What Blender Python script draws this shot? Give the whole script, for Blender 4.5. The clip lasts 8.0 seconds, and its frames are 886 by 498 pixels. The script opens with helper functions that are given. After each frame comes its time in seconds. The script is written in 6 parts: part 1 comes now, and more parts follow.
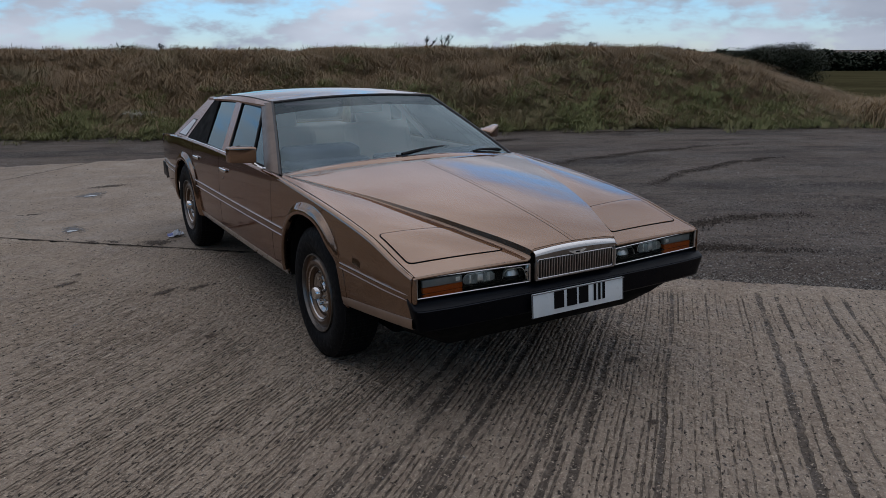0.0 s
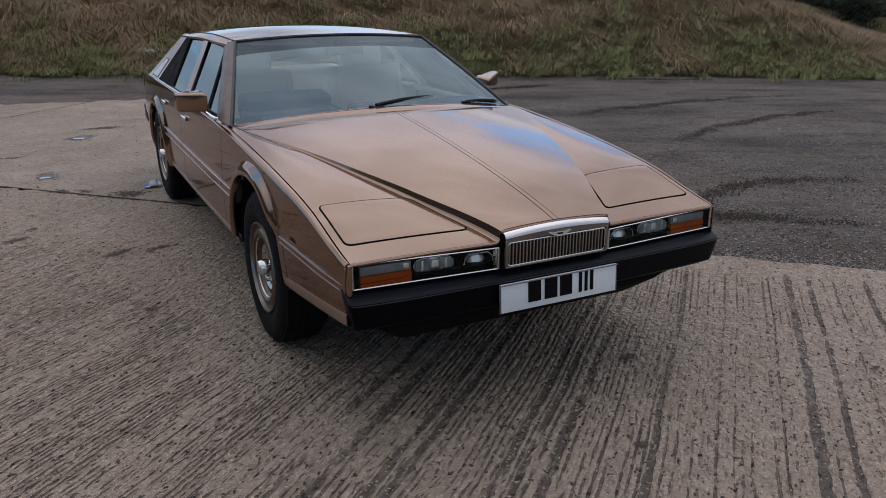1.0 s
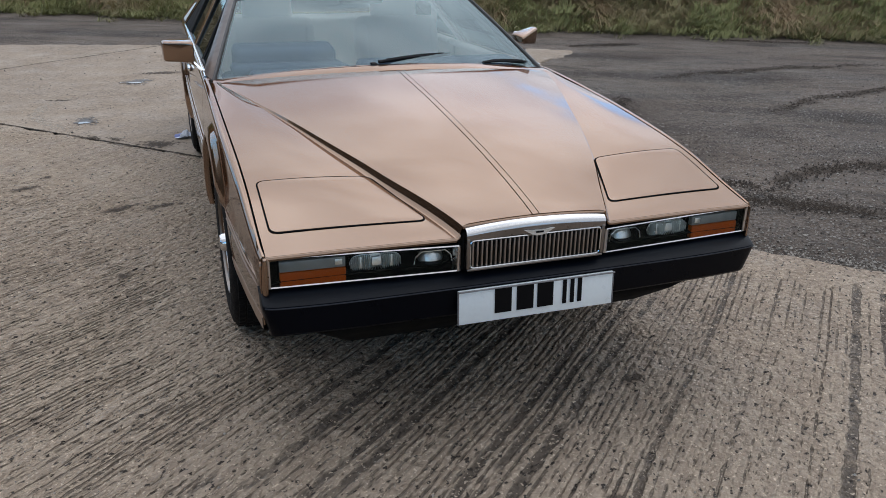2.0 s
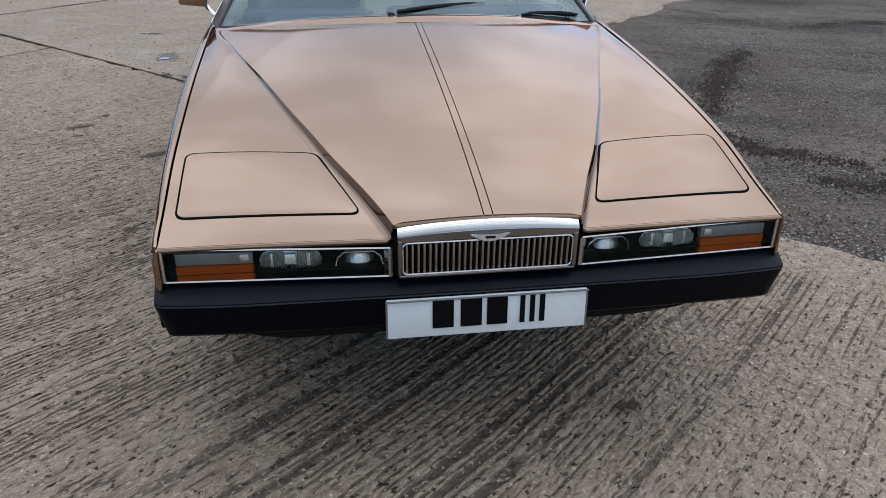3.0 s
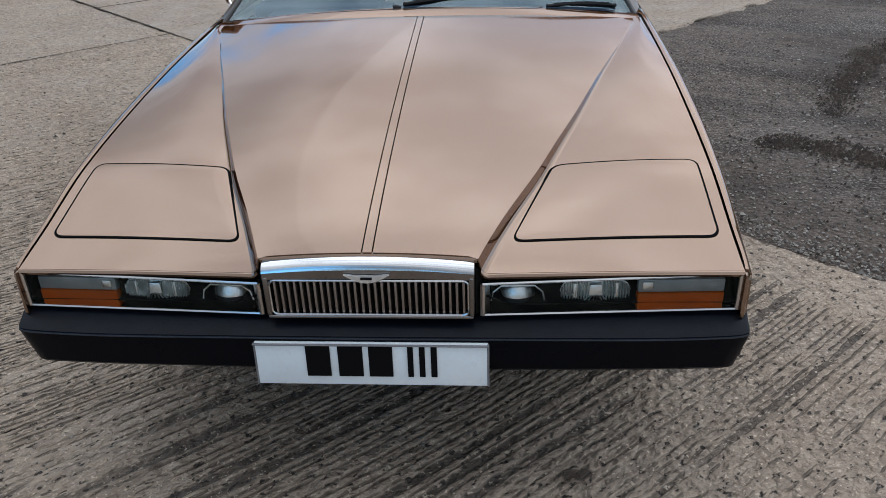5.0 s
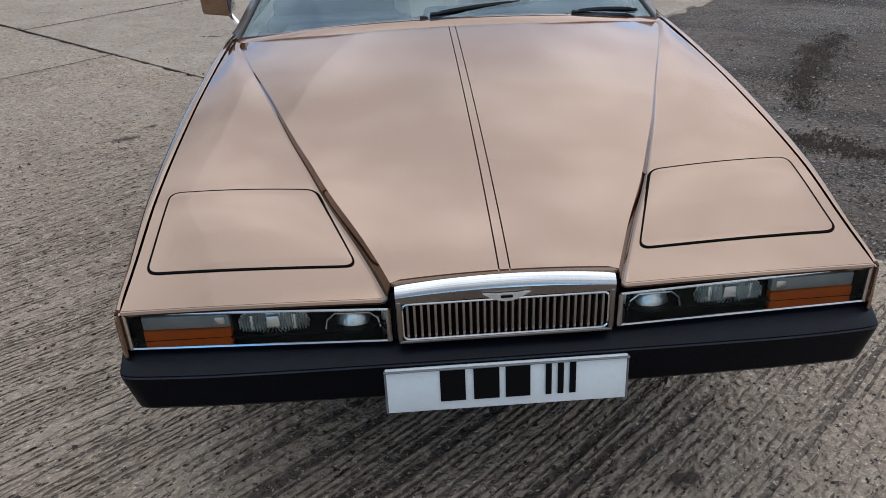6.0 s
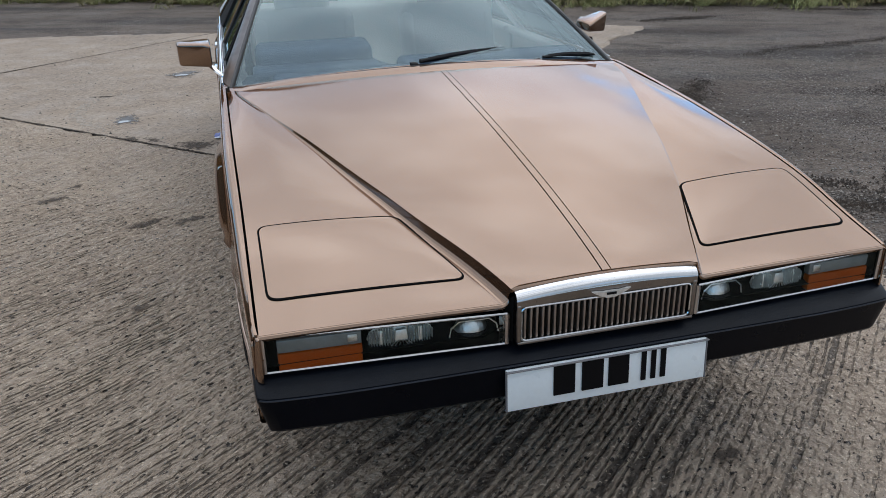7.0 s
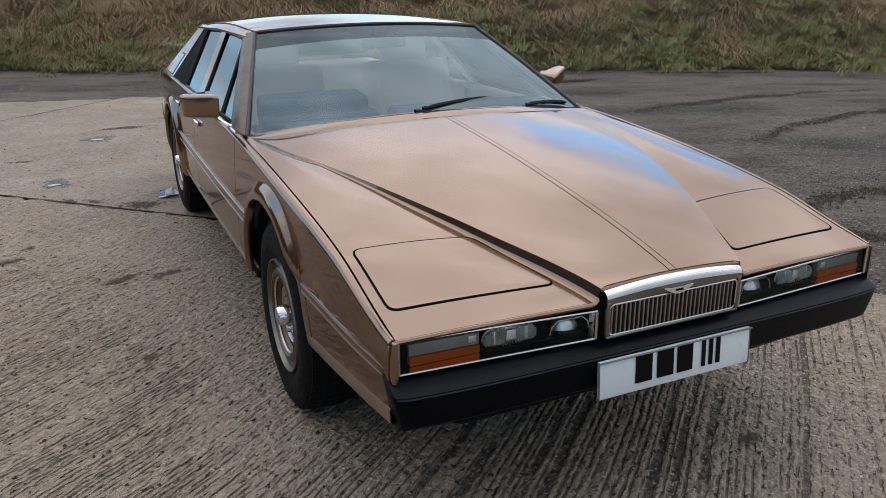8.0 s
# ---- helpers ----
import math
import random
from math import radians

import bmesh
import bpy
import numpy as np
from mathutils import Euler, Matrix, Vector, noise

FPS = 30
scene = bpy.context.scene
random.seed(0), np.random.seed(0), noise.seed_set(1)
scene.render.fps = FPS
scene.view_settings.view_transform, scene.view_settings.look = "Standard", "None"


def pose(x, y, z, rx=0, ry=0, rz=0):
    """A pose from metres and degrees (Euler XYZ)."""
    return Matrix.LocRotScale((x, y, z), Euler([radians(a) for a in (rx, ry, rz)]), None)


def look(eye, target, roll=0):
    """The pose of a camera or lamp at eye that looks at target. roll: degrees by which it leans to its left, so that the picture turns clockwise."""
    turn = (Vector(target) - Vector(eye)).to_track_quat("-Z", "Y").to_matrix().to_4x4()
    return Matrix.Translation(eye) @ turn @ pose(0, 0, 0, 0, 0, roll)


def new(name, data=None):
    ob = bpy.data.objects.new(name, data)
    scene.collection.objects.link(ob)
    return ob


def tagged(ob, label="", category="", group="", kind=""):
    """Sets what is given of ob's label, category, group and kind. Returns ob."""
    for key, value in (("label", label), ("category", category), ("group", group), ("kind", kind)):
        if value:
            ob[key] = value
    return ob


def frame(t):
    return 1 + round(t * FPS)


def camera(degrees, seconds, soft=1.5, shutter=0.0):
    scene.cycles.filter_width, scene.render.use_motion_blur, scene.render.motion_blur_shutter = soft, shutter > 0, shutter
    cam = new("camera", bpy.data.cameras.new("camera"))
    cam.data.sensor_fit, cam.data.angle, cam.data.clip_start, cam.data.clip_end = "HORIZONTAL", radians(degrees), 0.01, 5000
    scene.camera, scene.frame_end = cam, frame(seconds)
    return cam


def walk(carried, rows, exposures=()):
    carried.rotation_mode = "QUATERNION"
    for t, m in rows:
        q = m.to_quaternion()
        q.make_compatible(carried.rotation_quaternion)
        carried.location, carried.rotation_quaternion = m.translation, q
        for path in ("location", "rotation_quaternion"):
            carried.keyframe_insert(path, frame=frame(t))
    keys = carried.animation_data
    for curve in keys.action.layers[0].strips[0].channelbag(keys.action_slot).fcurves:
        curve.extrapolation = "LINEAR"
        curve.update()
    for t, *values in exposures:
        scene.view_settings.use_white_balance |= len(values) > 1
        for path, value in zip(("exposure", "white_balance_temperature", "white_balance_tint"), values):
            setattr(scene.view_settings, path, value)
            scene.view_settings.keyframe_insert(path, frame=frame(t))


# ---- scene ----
cam = camera(59.5, 8.0, soft=0.8)
PATH = [
    (0, (-2.282, -2.657, 1.599), (-1.307, -0.983, 1.103), -0.7),
    (0.5, (-2.015, -2.45, 1.567), (-1.076, -0.775, 1.01), -0.4),
    (1, (-1.685, -2.259, 1.565), (-0.811, -0.576, 0.931), 0.1),
    (1.5, (-1.360, -2.100, 1.536), (-0.590, -0.391, 0.839), 0.8),
    (1.7, (-1.238, -2.050, 1.522), (-0.514, -0.317, 0.811), 0.95),
    (2.8, (-0.523, -1.783, 1.558), (-0.166, -0.025, 0.677), 1.1),
    (3, (-0.404, -1.719, 1.552), (-0.119, 0.045, 0.655), 0.9),
    (3.5, (-0.138, -1.575, 1.561), (-0.029, 0.193, 0.633), 0.2),
    (4, (0.110, -1.488, 1.562), (0.073, 0.275, 0.620), -0.7),
    (4.2, (0.182, -1.468, 1.556), (0.099, 0.295, 0.616), -1.1),
    (4.75, (0.300, -1.442, 1.548), (0.153, 0.320, 0.608), -2.0),
    (5.3, (0.219, -1.420, 1.544), (0.100, 0.340, 0.602), -2.65),
    (5.5, (0.119, -1.4, 1.55), (0.043, 0.358, 0.599), -2.7),
    (6, (-0.189, -1.382, 1.548), (-0.116, 0.39, 0.624), -2.5),
    (6.5, (-0.48, -1.461, 1.541), (-0.211, 0.318, 0.667), -1.9),
    (7, (-0.81, -1.476, 1.543), (-0.344, 0.295, 0.74), -1.2),
    (7.5, (-1.143, -1.424, 1.531), (-0.501, 0.326, 0.806), -0.7),
    (8, (-1.434, -1.515, 1.502), (-0.64, 0.202, 0.852), -0.4),
]
EXPOSURES = [(0, -1.63, 6030, 13), (0.6, -1.40, 6100, 15), (1.0, -1.16, 6120, 15), (1.5, -0.76, 6200, 12), (3.0, -0.57, 5910, 8), (6.0, -0.58, 5930, 8), (7.0, -0.61, 6000, 8), (7.5, -0.65, 6170, 9), (8.0, -0.70, 6230, 10)]
walk(cam, [(t, look(eye, target, roll)) for t, eye, target, roll in PATH], EXPOSURES)

# ---- sky and sun: broken cloud, the sun veiled, beyond the car ----
SUN_AZ, SUN_EL = radians(25), radians(46)   # azimuth from +y towards +x


def make_world():
    w = bpy.data.worlds.new("sky")
    scene.world = w
    w.use_nodes = True
    nt = w.node_tree
    nt.nodes.clear()
    n, l = nt.nodes.new, nt.links.new
    out, bg = n("ShaderNodeOutputWorld"), n("ShaderNodeBackground")
    sky = n("ShaderNodeTexSky")
    sky.sky_type, sky.sun_disc, sky.sun_elevation, sky.sun_rotation = "NISHITA", False, SUN_EL, SUN_AZ
    sky.air_density, sky.dust_density, sky.ozone_density = 0.9, 0.0, 2.0
    clear = n("ShaderNodeVectorMath"); clear.operation = "MULTIPLY"
    clear.inputs[1].default_value = (0.92, 1.36, 1.80)
    l(sky.outputs[0], clear.inputs[0])
    tc, sep = n("ShaderNodeTexCoord"), n("ShaderNodeSeparateXYZ")
    l(tc.outputs["Generated"], sep.inputs[0])
    up = n("ShaderNodeMath"); up.operation = "MAXIMUM"; up.inputs[1].default_value = 0.0
    l(sep.outputs["Z"], up.inputs[0])
    den = n("ShaderNodeMath"); den.operation = "ADD"; den.inputs[1].default_value = 0.19
    l(up.outputs[0], den.inputs[0])
    dx, dy = n("ShaderNodeMath"), n("ShaderNodeMath")
    dx.operation = dy.operation = "DIVIDE"
    l(sep.outputs["X"], dx.inputs[0]); l(den.outputs[0], dx.inputs[1])
    l(sep.outputs["Y"], dy.inputs[0]); l(den.outputs[0], dy.inputs[1])
    flat = n("ShaderNodeCombineXYZ")
    l(dx.outputs[0], flat.inputs[0]); l(dy.outputs[0], flat.inputs[1])
    big = n("ShaderNodeTexNoise")
    big.inputs["Scale"].default_value, big.inputs["Detail"].default_value, big.inputs["Roughness"].default_value = 0.95, 9, 0.58
    big.inputs["Distortion"].default_value = 0.3
    veer = n("ShaderNodeVectorRotate"); veer.rotation_type = "Z_AXIS"; veer.inputs["Angle"].default_value = radians(7)
    l(flat.outputs[0], veer.inputs["Vector"]); l(veer.outputs[0], big.inputs["Vector"])
    rise = n("ShaderNodeMath"); rise.operation = "MULTIPLY_ADD"; rise.inputs[1].default_value = 0.37
    # heaps of small cloud low in the sky, seen from the side
    tall = n("ShaderNodeVectorMath"); tall.operation = "MULTIPLY"; tall.inputs[1].default_value = (1.0, 1.0, 2.4)
    l(tc.outputs["Generated"], tall.inputs[0])
    heap = n("ShaderNodeTexNoise")
    heap.inputs["Scale"].default_value, heap.inputs["Detail"].default_value, heap.inputs["Roughness"].default_value = 17.0, 9, 0.60
    l(tall.outputs[0], heap.inputs["Vector"])
    mass = n("ShaderNodeMix"); mass.data_type = "FLOAT"
    low = n("ShaderNodeMapRange")
    for key, v in (("From Min", 0.0), ("From Max", 0.22), ("To Min", 0.66), ("To Max", 0.0)):
        low.inputs[key].default_value = v
    l(up.outputs[0], low.inputs["Value"])
    l(low.outputs[0], mass.inputs["Factor"]); l(big.outputs["Fac"], mass.inputs["A"]); l(heap.outputs["Fac"], mass.inputs["B"])
    l(up.outputs[0], rise.inputs[0]); l(mass.outputs["Result"], rise.inputs[2])
    cover = n("ShaderNodeMapRange")
    cover.interpolation_type = "SMOOTHSTEP"
    cover.inputs["From Min"].default_value, cover.inputs["From Max"].default_value = 0.42, 0.56
    # clearer towards the west
    lee = n("ShaderNodeMath"); lee.operation = "MINIMUM"; lee.inputs[1].default_value = 0.0
    l(sep.outputs["X"], lee.inputs[0])
    west = n("ShaderNodeMath"); west.operation = "MULTIPLY_ADD"; west.inputs[1].default_value = 0.12
    l(lee.outputs[0], west.inputs[0]); l(rise.outputs[0], west.inputs[2])
    l(west.outputs[0], cover.inputs["Value"])
    tone = n("ShaderNodeTexNoise")
    tone.inputs["Scale"].default_value, tone.inputs["Detail"].default_value = 3.0, 6
    l(tall.outputs[0], tone.inputs["Vector"])
    ramp = n("ShaderNodeValToRGB")
    ramp.color_ramp.elements[0].position, ramp.color_ramp.elements[0].color = 0.36, (7.2, 7.6, 8.4, 1)
    ramp.color_ramp.elements[1].position, ramp.color_ramp.elements[1].color = 0.63, (14.4, 14.4, 14.6, 1)
    l(tone.outputs["Fac"], ramp.inputs[0])
    # the cloud is brightest round the hidden sun
    toward = n("ShaderNodeVectorMath"); toward.operation = "DOT_PRODUCT"
    toward.inputs[1].default_value = (math.sin(SUN_AZ) * math.cos(SUN_EL), math.cos(SUN_AZ) * math.cos(SUN_EL), math.sin(SUN_EL))
    l(tc.outputs["Generated"], toward.inputs[0])
    glow = n("ShaderNodeMapRange")
    for key, v in (("From Min", -0.5), ("From Max", 1.0), ("To Min", 0.26), ("To Max", 1.44)):
        glow.inputs[key].default_value = v
    l(toward.outputs["Value"], glow.inputs["Value"])
    lit = n("ShaderNodeVectorMath"); lit.operation = "SCALE"
    l(ramp.outputs[0], lit.inputs[0]); l(glow.outputs[0], lit.inputs["Scale"])
    # cloud seen low, from the side, shows its greyer flank
    side = n("ShaderNodeMapRange")
    side.inputs["From Min"].default_value, side.inputs["From Max"].default_value = 0.25, 0.58
    l(up.outputs[0], side.inputs["Value"])
    dim = n("ShaderNodeMix"); dim.data_type = "RGBA"
    dim.inputs["A"].default_value, dim.inputs["B"].default_value = (0.80, 0.85, 0.90, 1), (1.02, 1.02, 1.02, 1)
    l(side.outputs[0], dim.inputs["Factor"])
    grey = n("ShaderNodeVectorMath"); grey.operation = "MULTIPLY"
    l(lit.outputs[0], grey.inputs[0]); l(dim.outputs["Result"], grey.inputs[1])
    # thin high haze whitens the clear sky as it climbs
    veil = n("ShaderNodeVectorMath"); veil.operation = "MULTIPLY_ADD"
    veil.inputs[1].default_value, veil.inputs[2].default_value = (1.9, 4.5, 3.2), (1.22, 0.98, 0.98)
    l(up.outputs[0], veil.inputs[0])
    hazy = n("ShaderNodeVectorMath"); hazy.operation = "MULTIPLY"
    l(clear.outputs[0], hazy.inputs[0]); l(veil.outputs[0], hazy.inputs[1])
    mix = n("ShaderNodeMix"); mix.data_type = "RGBA"
    l(cover.outputs[0], mix.inputs["Factor"]); l(hazy.outputs[0], mix.inputs["A"]); l(grey.outputs[0], mix.inputs["B"])
    l(mix.outputs["Result"], bg.inputs["Color"])
    bg.inputs["Strength"].default_value = 0.14
    l(bg.outputs[0], out.inputs[0])


make_world()
sun = new("sun", bpy.data.lights.new("sun", "SUN"))
sun.data.energy, sun.data.angle, sun.data.color = 0.52, radians(70), (1.0, 0.93, 0.85)
sun.matrix_world = look((0, 0, 30), (-30 * math.sin(SUN_AZ) / math.tan(SUN_EL), -30 * math.cos(SUN_AZ) / math.tan(SUN_EL), 0))


# ---- materials ----
def material(name, color, rough=0.5, metal=0.0, coat=0.0, spec=0.5, vary=0.0, scale=4.0, bump=0.0, bump_scale=60.0, transmission=0.0, coat_rough=0.04):
    m = bpy.data.materials.new(name)
    m.use_nodes = True
    nt = m.node_tree
    b = nt.nodes["Principled BSDF"]
    b.inputs["Base Color"].default_value = (*color, 1)
    b.inputs["Roughness"].default_value, b.inputs["Metallic"].default_value = rough, metal
    b.inputs["Coat Weight"].default_value, b.inputs["Coat Roughness"].default_value = coat, coat_rough
    b.inputs["Specular IOR Level"].default_value, b.inputs["Transmission Weight"].default_value = spec, transmission
    tc = nt.nodes.new("ShaderNodeTexCoord")
    if vary:
        hsv = nt.nodes.new("ShaderNodeHueSaturation")
        hsv.inputs["Color"].default_value = (*color, 1)
        total = noisy(nt, tc, scale, 6, 1 - vary, 1 + vary)
        fine = noisy(nt, tc, scale * 14, 4, 1 - vary * 0.5, 1 + vary * 0.5)
        mul = nt.nodes.new("ShaderNodeMath"); mul.operation = "MULTIPLY"
        nt.links.new(total, mul.inputs[0]); nt.links.new(fine, mul.inputs[1])
        nt.links.new(mul.outputs[0], hsv.inputs["Value"])
        nt.links.new(hsv.outputs[0], b.inputs["Base Color"])
        nt.links.new(noisy(nt, tc, scale * 3, 4, max(rough * 0.85, 0.02), min(rough * 1.2, 1)), b.inputs["Roughness"])
    if bump:
        bn = nt.nodes.new("ShaderNodeBump")
        bn.inputs["Strength"].default_value, bn.inputs["Distance"].default_value = bump, 0.004
        nt.links.new(noisy(nt, tc, bump_scale, 5, 0, 1), bn.inputs["Height"])
        nt.links.new(bn.outputs[0], b.inputs["Normal"])
    return m


def noisy(nt, tc, scale, detail, lo, hi, stretch=None, fmin=0.3, fmax=0.7):
    """A noise in object space, brought to the range lo to hi."""
    tex = nt.nodes.new("ShaderNodeTexNoise")
    tex.inputs["Scale"].default_value, tex.inputs["Detail"].default_value = scale, detail
    src = tc.outputs["Object"]
    if stretch:
        mp = nt.nodes.new("ShaderNodeMapping")
        mp.vector_type = "TEXTURE"
        mp.inputs["Rotation"].default_value = (0, 0, radians(stretch[0]))
        mp.inputs["Scale"].default_value = stretch[1]
        nt.links.new(src, mp.inputs["Vector"])
        src = mp.outputs[0]
    nt.links.new(src, tex.inputs["Vector"])
    r = nt.nodes.new("ShaderNodeMapRange")
    for key, v in (("From Min", fmin), ("From Max", fmax), ("To Min", lo), ("To Max", hi)):
        r.inputs[key].default_value = v
    nt.links.new(tex.outputs["Fac"], r.inputs["Value"])
    return r.outputs[0]


def blend(nt, fac, a, b):
    mx = nt.nodes.new("ShaderNodeMix"); mx.data_type = "RGBA"
    if isinstance(fac, float):
        mx.inputs["Factor"].default_value = fac
    else:
        nt.links.new(fac, mx.inputs["Factor"])
    for key, v in (("A", a), ("B", b)):
        if isinstance(v, tuple):
            mx.inputs[key].default_value = (*v, 1)
        else:
            nt.links.new(v, mx.inputs[key])
    return mx.outputs["Result"]


def make_paint():
    m = material("bronze_paint", (0.25, 0.147, 0.098), rough=0.28, metal=1.0, coat=1.0, coat_rough=0.02)
    nt = m.node_tree
    b, tc = nt.nodes["Principled BSDF"], nt.nodes.new("ShaderNodeTexCoord")
    flake = noisy(nt, tc, 900, 2, 0.0, 1.0)
    film = noisy(nt, tc, 2.3, 6, 0.0, 0.5)
    c = blend(nt, flake, (0.246, 0.154, 0.098), (0.306, 0.197, 0.129))
    nt.links.new(blend(nt, film, c, (0.275, 0.175, 0.113)), b.inputs["Base Color"])
    nt.links.new(noisy(nt, tc, 4, 6, 0.20, 0.25), b.inputs["Roughness"])
    nt.links.new(noisy(nt, tc, 6, 7, 0.03, 0.06), b.inputs["Coat Roughness"])
    b.inputs["Coat IOR"].default_value = 1.70
    b.inputs["Specular Tint"].default_value = (0.34, 0.20, 0.11, 1)   # metallic flop: darker and redder at the edge
    return m


def make_glass(name, tint, gloss=1.5):
    m = bpy.data.materials.new(name)
    m.use_nodes = True
    nt = m.node_tree
    nt.nodes.clear()
    out, mx = nt.nodes.new("ShaderNodeOutputMaterial"), nt.nodes.new("ShaderNodeMixShader")
    tr, gl, fr = nt.nodes.new("ShaderNodeBsdfTransparent"), nt.nodes.new("ShaderNodeBsdfGlossy"), nt.nodes.new("ShaderNodeFresnel")
    tr.inputs["Color"].default_value = (*tint, 1)
    gl.inputs["Color"].default_value = (0.78, 0.95, 1.0, 1)
    gl.inputs["Roughness"].default_value = 0.01
    fr.inputs["IOR"].default_value = gloss
    nt.links.new(fr.outputs[0], mx.inputs[0]); nt.links.new(tr.outputs[0], mx.inputs[1]); nt.links.new(gl.outputs[0], mx.inputs[2])
    nt.links.new(mx.outputs[0], out.inputs["Surface"])
    return m


def make_concrete(name, gain, deep, relief, streaky):
    """Worn concrete; dirt lies in the grooves that the mesh marks, and their lips are paled for wear and caught light.
    """
    def tone(r, g, bl):
        return r * gain * 1.06, g * gain, bl * gain * 0.91
    m = bpy.data.materials.new(name)
    m.use_nodes = True
    nt = m.node_tree
    b, tc = nt.nodes["Principled BSDF"], nt.nodes.new("ShaderNodeTexCoord")
    c = blend(nt, noisy(nt, tc, 0.7, 7, 0, 1), tone(0.196, 0.158, 0.128), tone(0.290, 0.240, 0.197))
    c = blend(nt, noisy(nt, tc, 1.0, 6, 0, 0.34 * streaky, (41, (2.6, 0.09, 1)), 0.48, 0.68), c, tone(0.128, 0.101, 0.081))
    c = blend(nt, noisy(nt, tc, 3.2, 6, 0, 0.30, None, 0.50, 0.66), c, tone(0.150, 0.116, 0.092))
    c = blend(nt, noisy(nt, tc, 24, 5, 0, 0.42, (41, (1.6, 1, 1)), 0.46, 0.62), c, tone(0.375, 0.318, 0.262))
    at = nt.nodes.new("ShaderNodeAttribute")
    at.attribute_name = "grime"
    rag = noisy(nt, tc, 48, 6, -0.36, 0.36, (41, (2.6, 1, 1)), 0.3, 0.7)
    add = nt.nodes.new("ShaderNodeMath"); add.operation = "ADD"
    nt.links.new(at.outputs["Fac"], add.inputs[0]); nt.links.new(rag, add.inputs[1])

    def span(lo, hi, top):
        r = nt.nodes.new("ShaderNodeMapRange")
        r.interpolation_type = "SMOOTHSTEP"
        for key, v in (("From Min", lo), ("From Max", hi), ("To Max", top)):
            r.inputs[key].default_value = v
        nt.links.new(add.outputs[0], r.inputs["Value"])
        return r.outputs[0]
    # pale groove lips: rubbed edges, with lit edges put into the colour too
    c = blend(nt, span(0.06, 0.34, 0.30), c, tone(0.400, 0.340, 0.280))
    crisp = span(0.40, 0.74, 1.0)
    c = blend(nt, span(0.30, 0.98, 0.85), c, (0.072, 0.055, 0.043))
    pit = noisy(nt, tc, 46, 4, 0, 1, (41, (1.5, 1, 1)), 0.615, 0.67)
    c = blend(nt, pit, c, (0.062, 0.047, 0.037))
    c = blend(nt, noisy(nt, tc, 78, 3, 0, 0.75, None, 0.60, 0.68), c, tone(0.50, 0.435, 0.365))
    nt.links.new(c, b.inputs["Base Color"])
    nt.links.new(noisy(nt, tc, 3, 6, 0.55, 0.9), b.inputs["Roughness"])
    b.inputs["Specular IOR Level"].default_value = 0.35
    # height: rounded lumps, sunk grooves and pits
    high = nt.nodes.new("ShaderNodeMath"); high.operation = "MULTIPLY_ADD"; high.inputs[1].default_value = -deep
    nt.links.new(crisp, high.inputs[0])
    nt.links.new(noisy(nt, tc, 38, 7, 0, 1, (41, (1.3, 1, 1))), high.inputs[2])
    sunk = nt.nodes.new("ShaderNodeMath"); sunk.operation = "MULTIPLY_ADD"; sunk.inputs[1].default_value = -0.6
    nt.links.new(pit, sunk.inputs[0]); nt.links.new(high.outputs[0], sunk.inputs[2])
    bn = nt.nodes.new("ShaderNodeBump")
    bn.inputs["Strength"].default_value, bn.inputs["Distance"].default_value = 1.0, relief
    nt.links.new(sunk.outputs[0], bn.inputs["Height"])
    nt.links.new(bn.outputs[0], b.inputs["Normal"])
    return m


def make_stain(name, color, rough, spec, most, grain=30):
    """A stain that thins out unevenly towards its rim."""
    m = bpy.data.materials.new(name)
    m.use_nodes = True
    nt = m.node_tree
    b, tc, out = nt.nodes["Principled BSDF"], nt.nodes.new("ShaderNodeTexCoord"), nt.nodes["Material Output"]
    nt.links.new(blend(nt, noisy(nt, tc, 45, 6, 0, 1), color, tuple(v * 1.5 for v in color)), b.inputs["Base Color"])
    b.inputs["Roughness"].default_value, b.inputs["Specular IOR Level"].default_value = rough, spec
    at = nt.nodes.new("ShaderNodeAttribute")
    at.attribute_name = "fade"
    add = nt.nodes.new("ShaderNodeMath"); add.operation = "ADD"
    nt.links.new(at.outputs["Fac"], add.inputs[0]); nt.links.new(noisy(nt, tc, grain, 9, -0.5, 0.5), add.inputs[1])
    edge = nt.nodes.new("ShaderNodeMapRange")
    edge.interpolation_type = "SMOOTHSTEP"
    for key, v in (("From Min", 0.28), ("From Max", 0.72), ("To Max", most)):
        edge.inputs[key].default_value = v
    nt.links.new(add.outputs[0], edge.inputs["Value"])
    tr, mx = nt.nodes.new("ShaderNodeBsdfTransparent"), nt.nodes.new("ShaderNodeMixShader")
    nt.links.new(edge.outputs[0], mx.inputs[0]); nt.links.new(tr.outputs[0], mx.inputs[1]); nt.links.new(b.outputs[0], mx.inputs[2])
    nt.links.new(mx.outputs[0], out.inputs["Surface"])
    return m


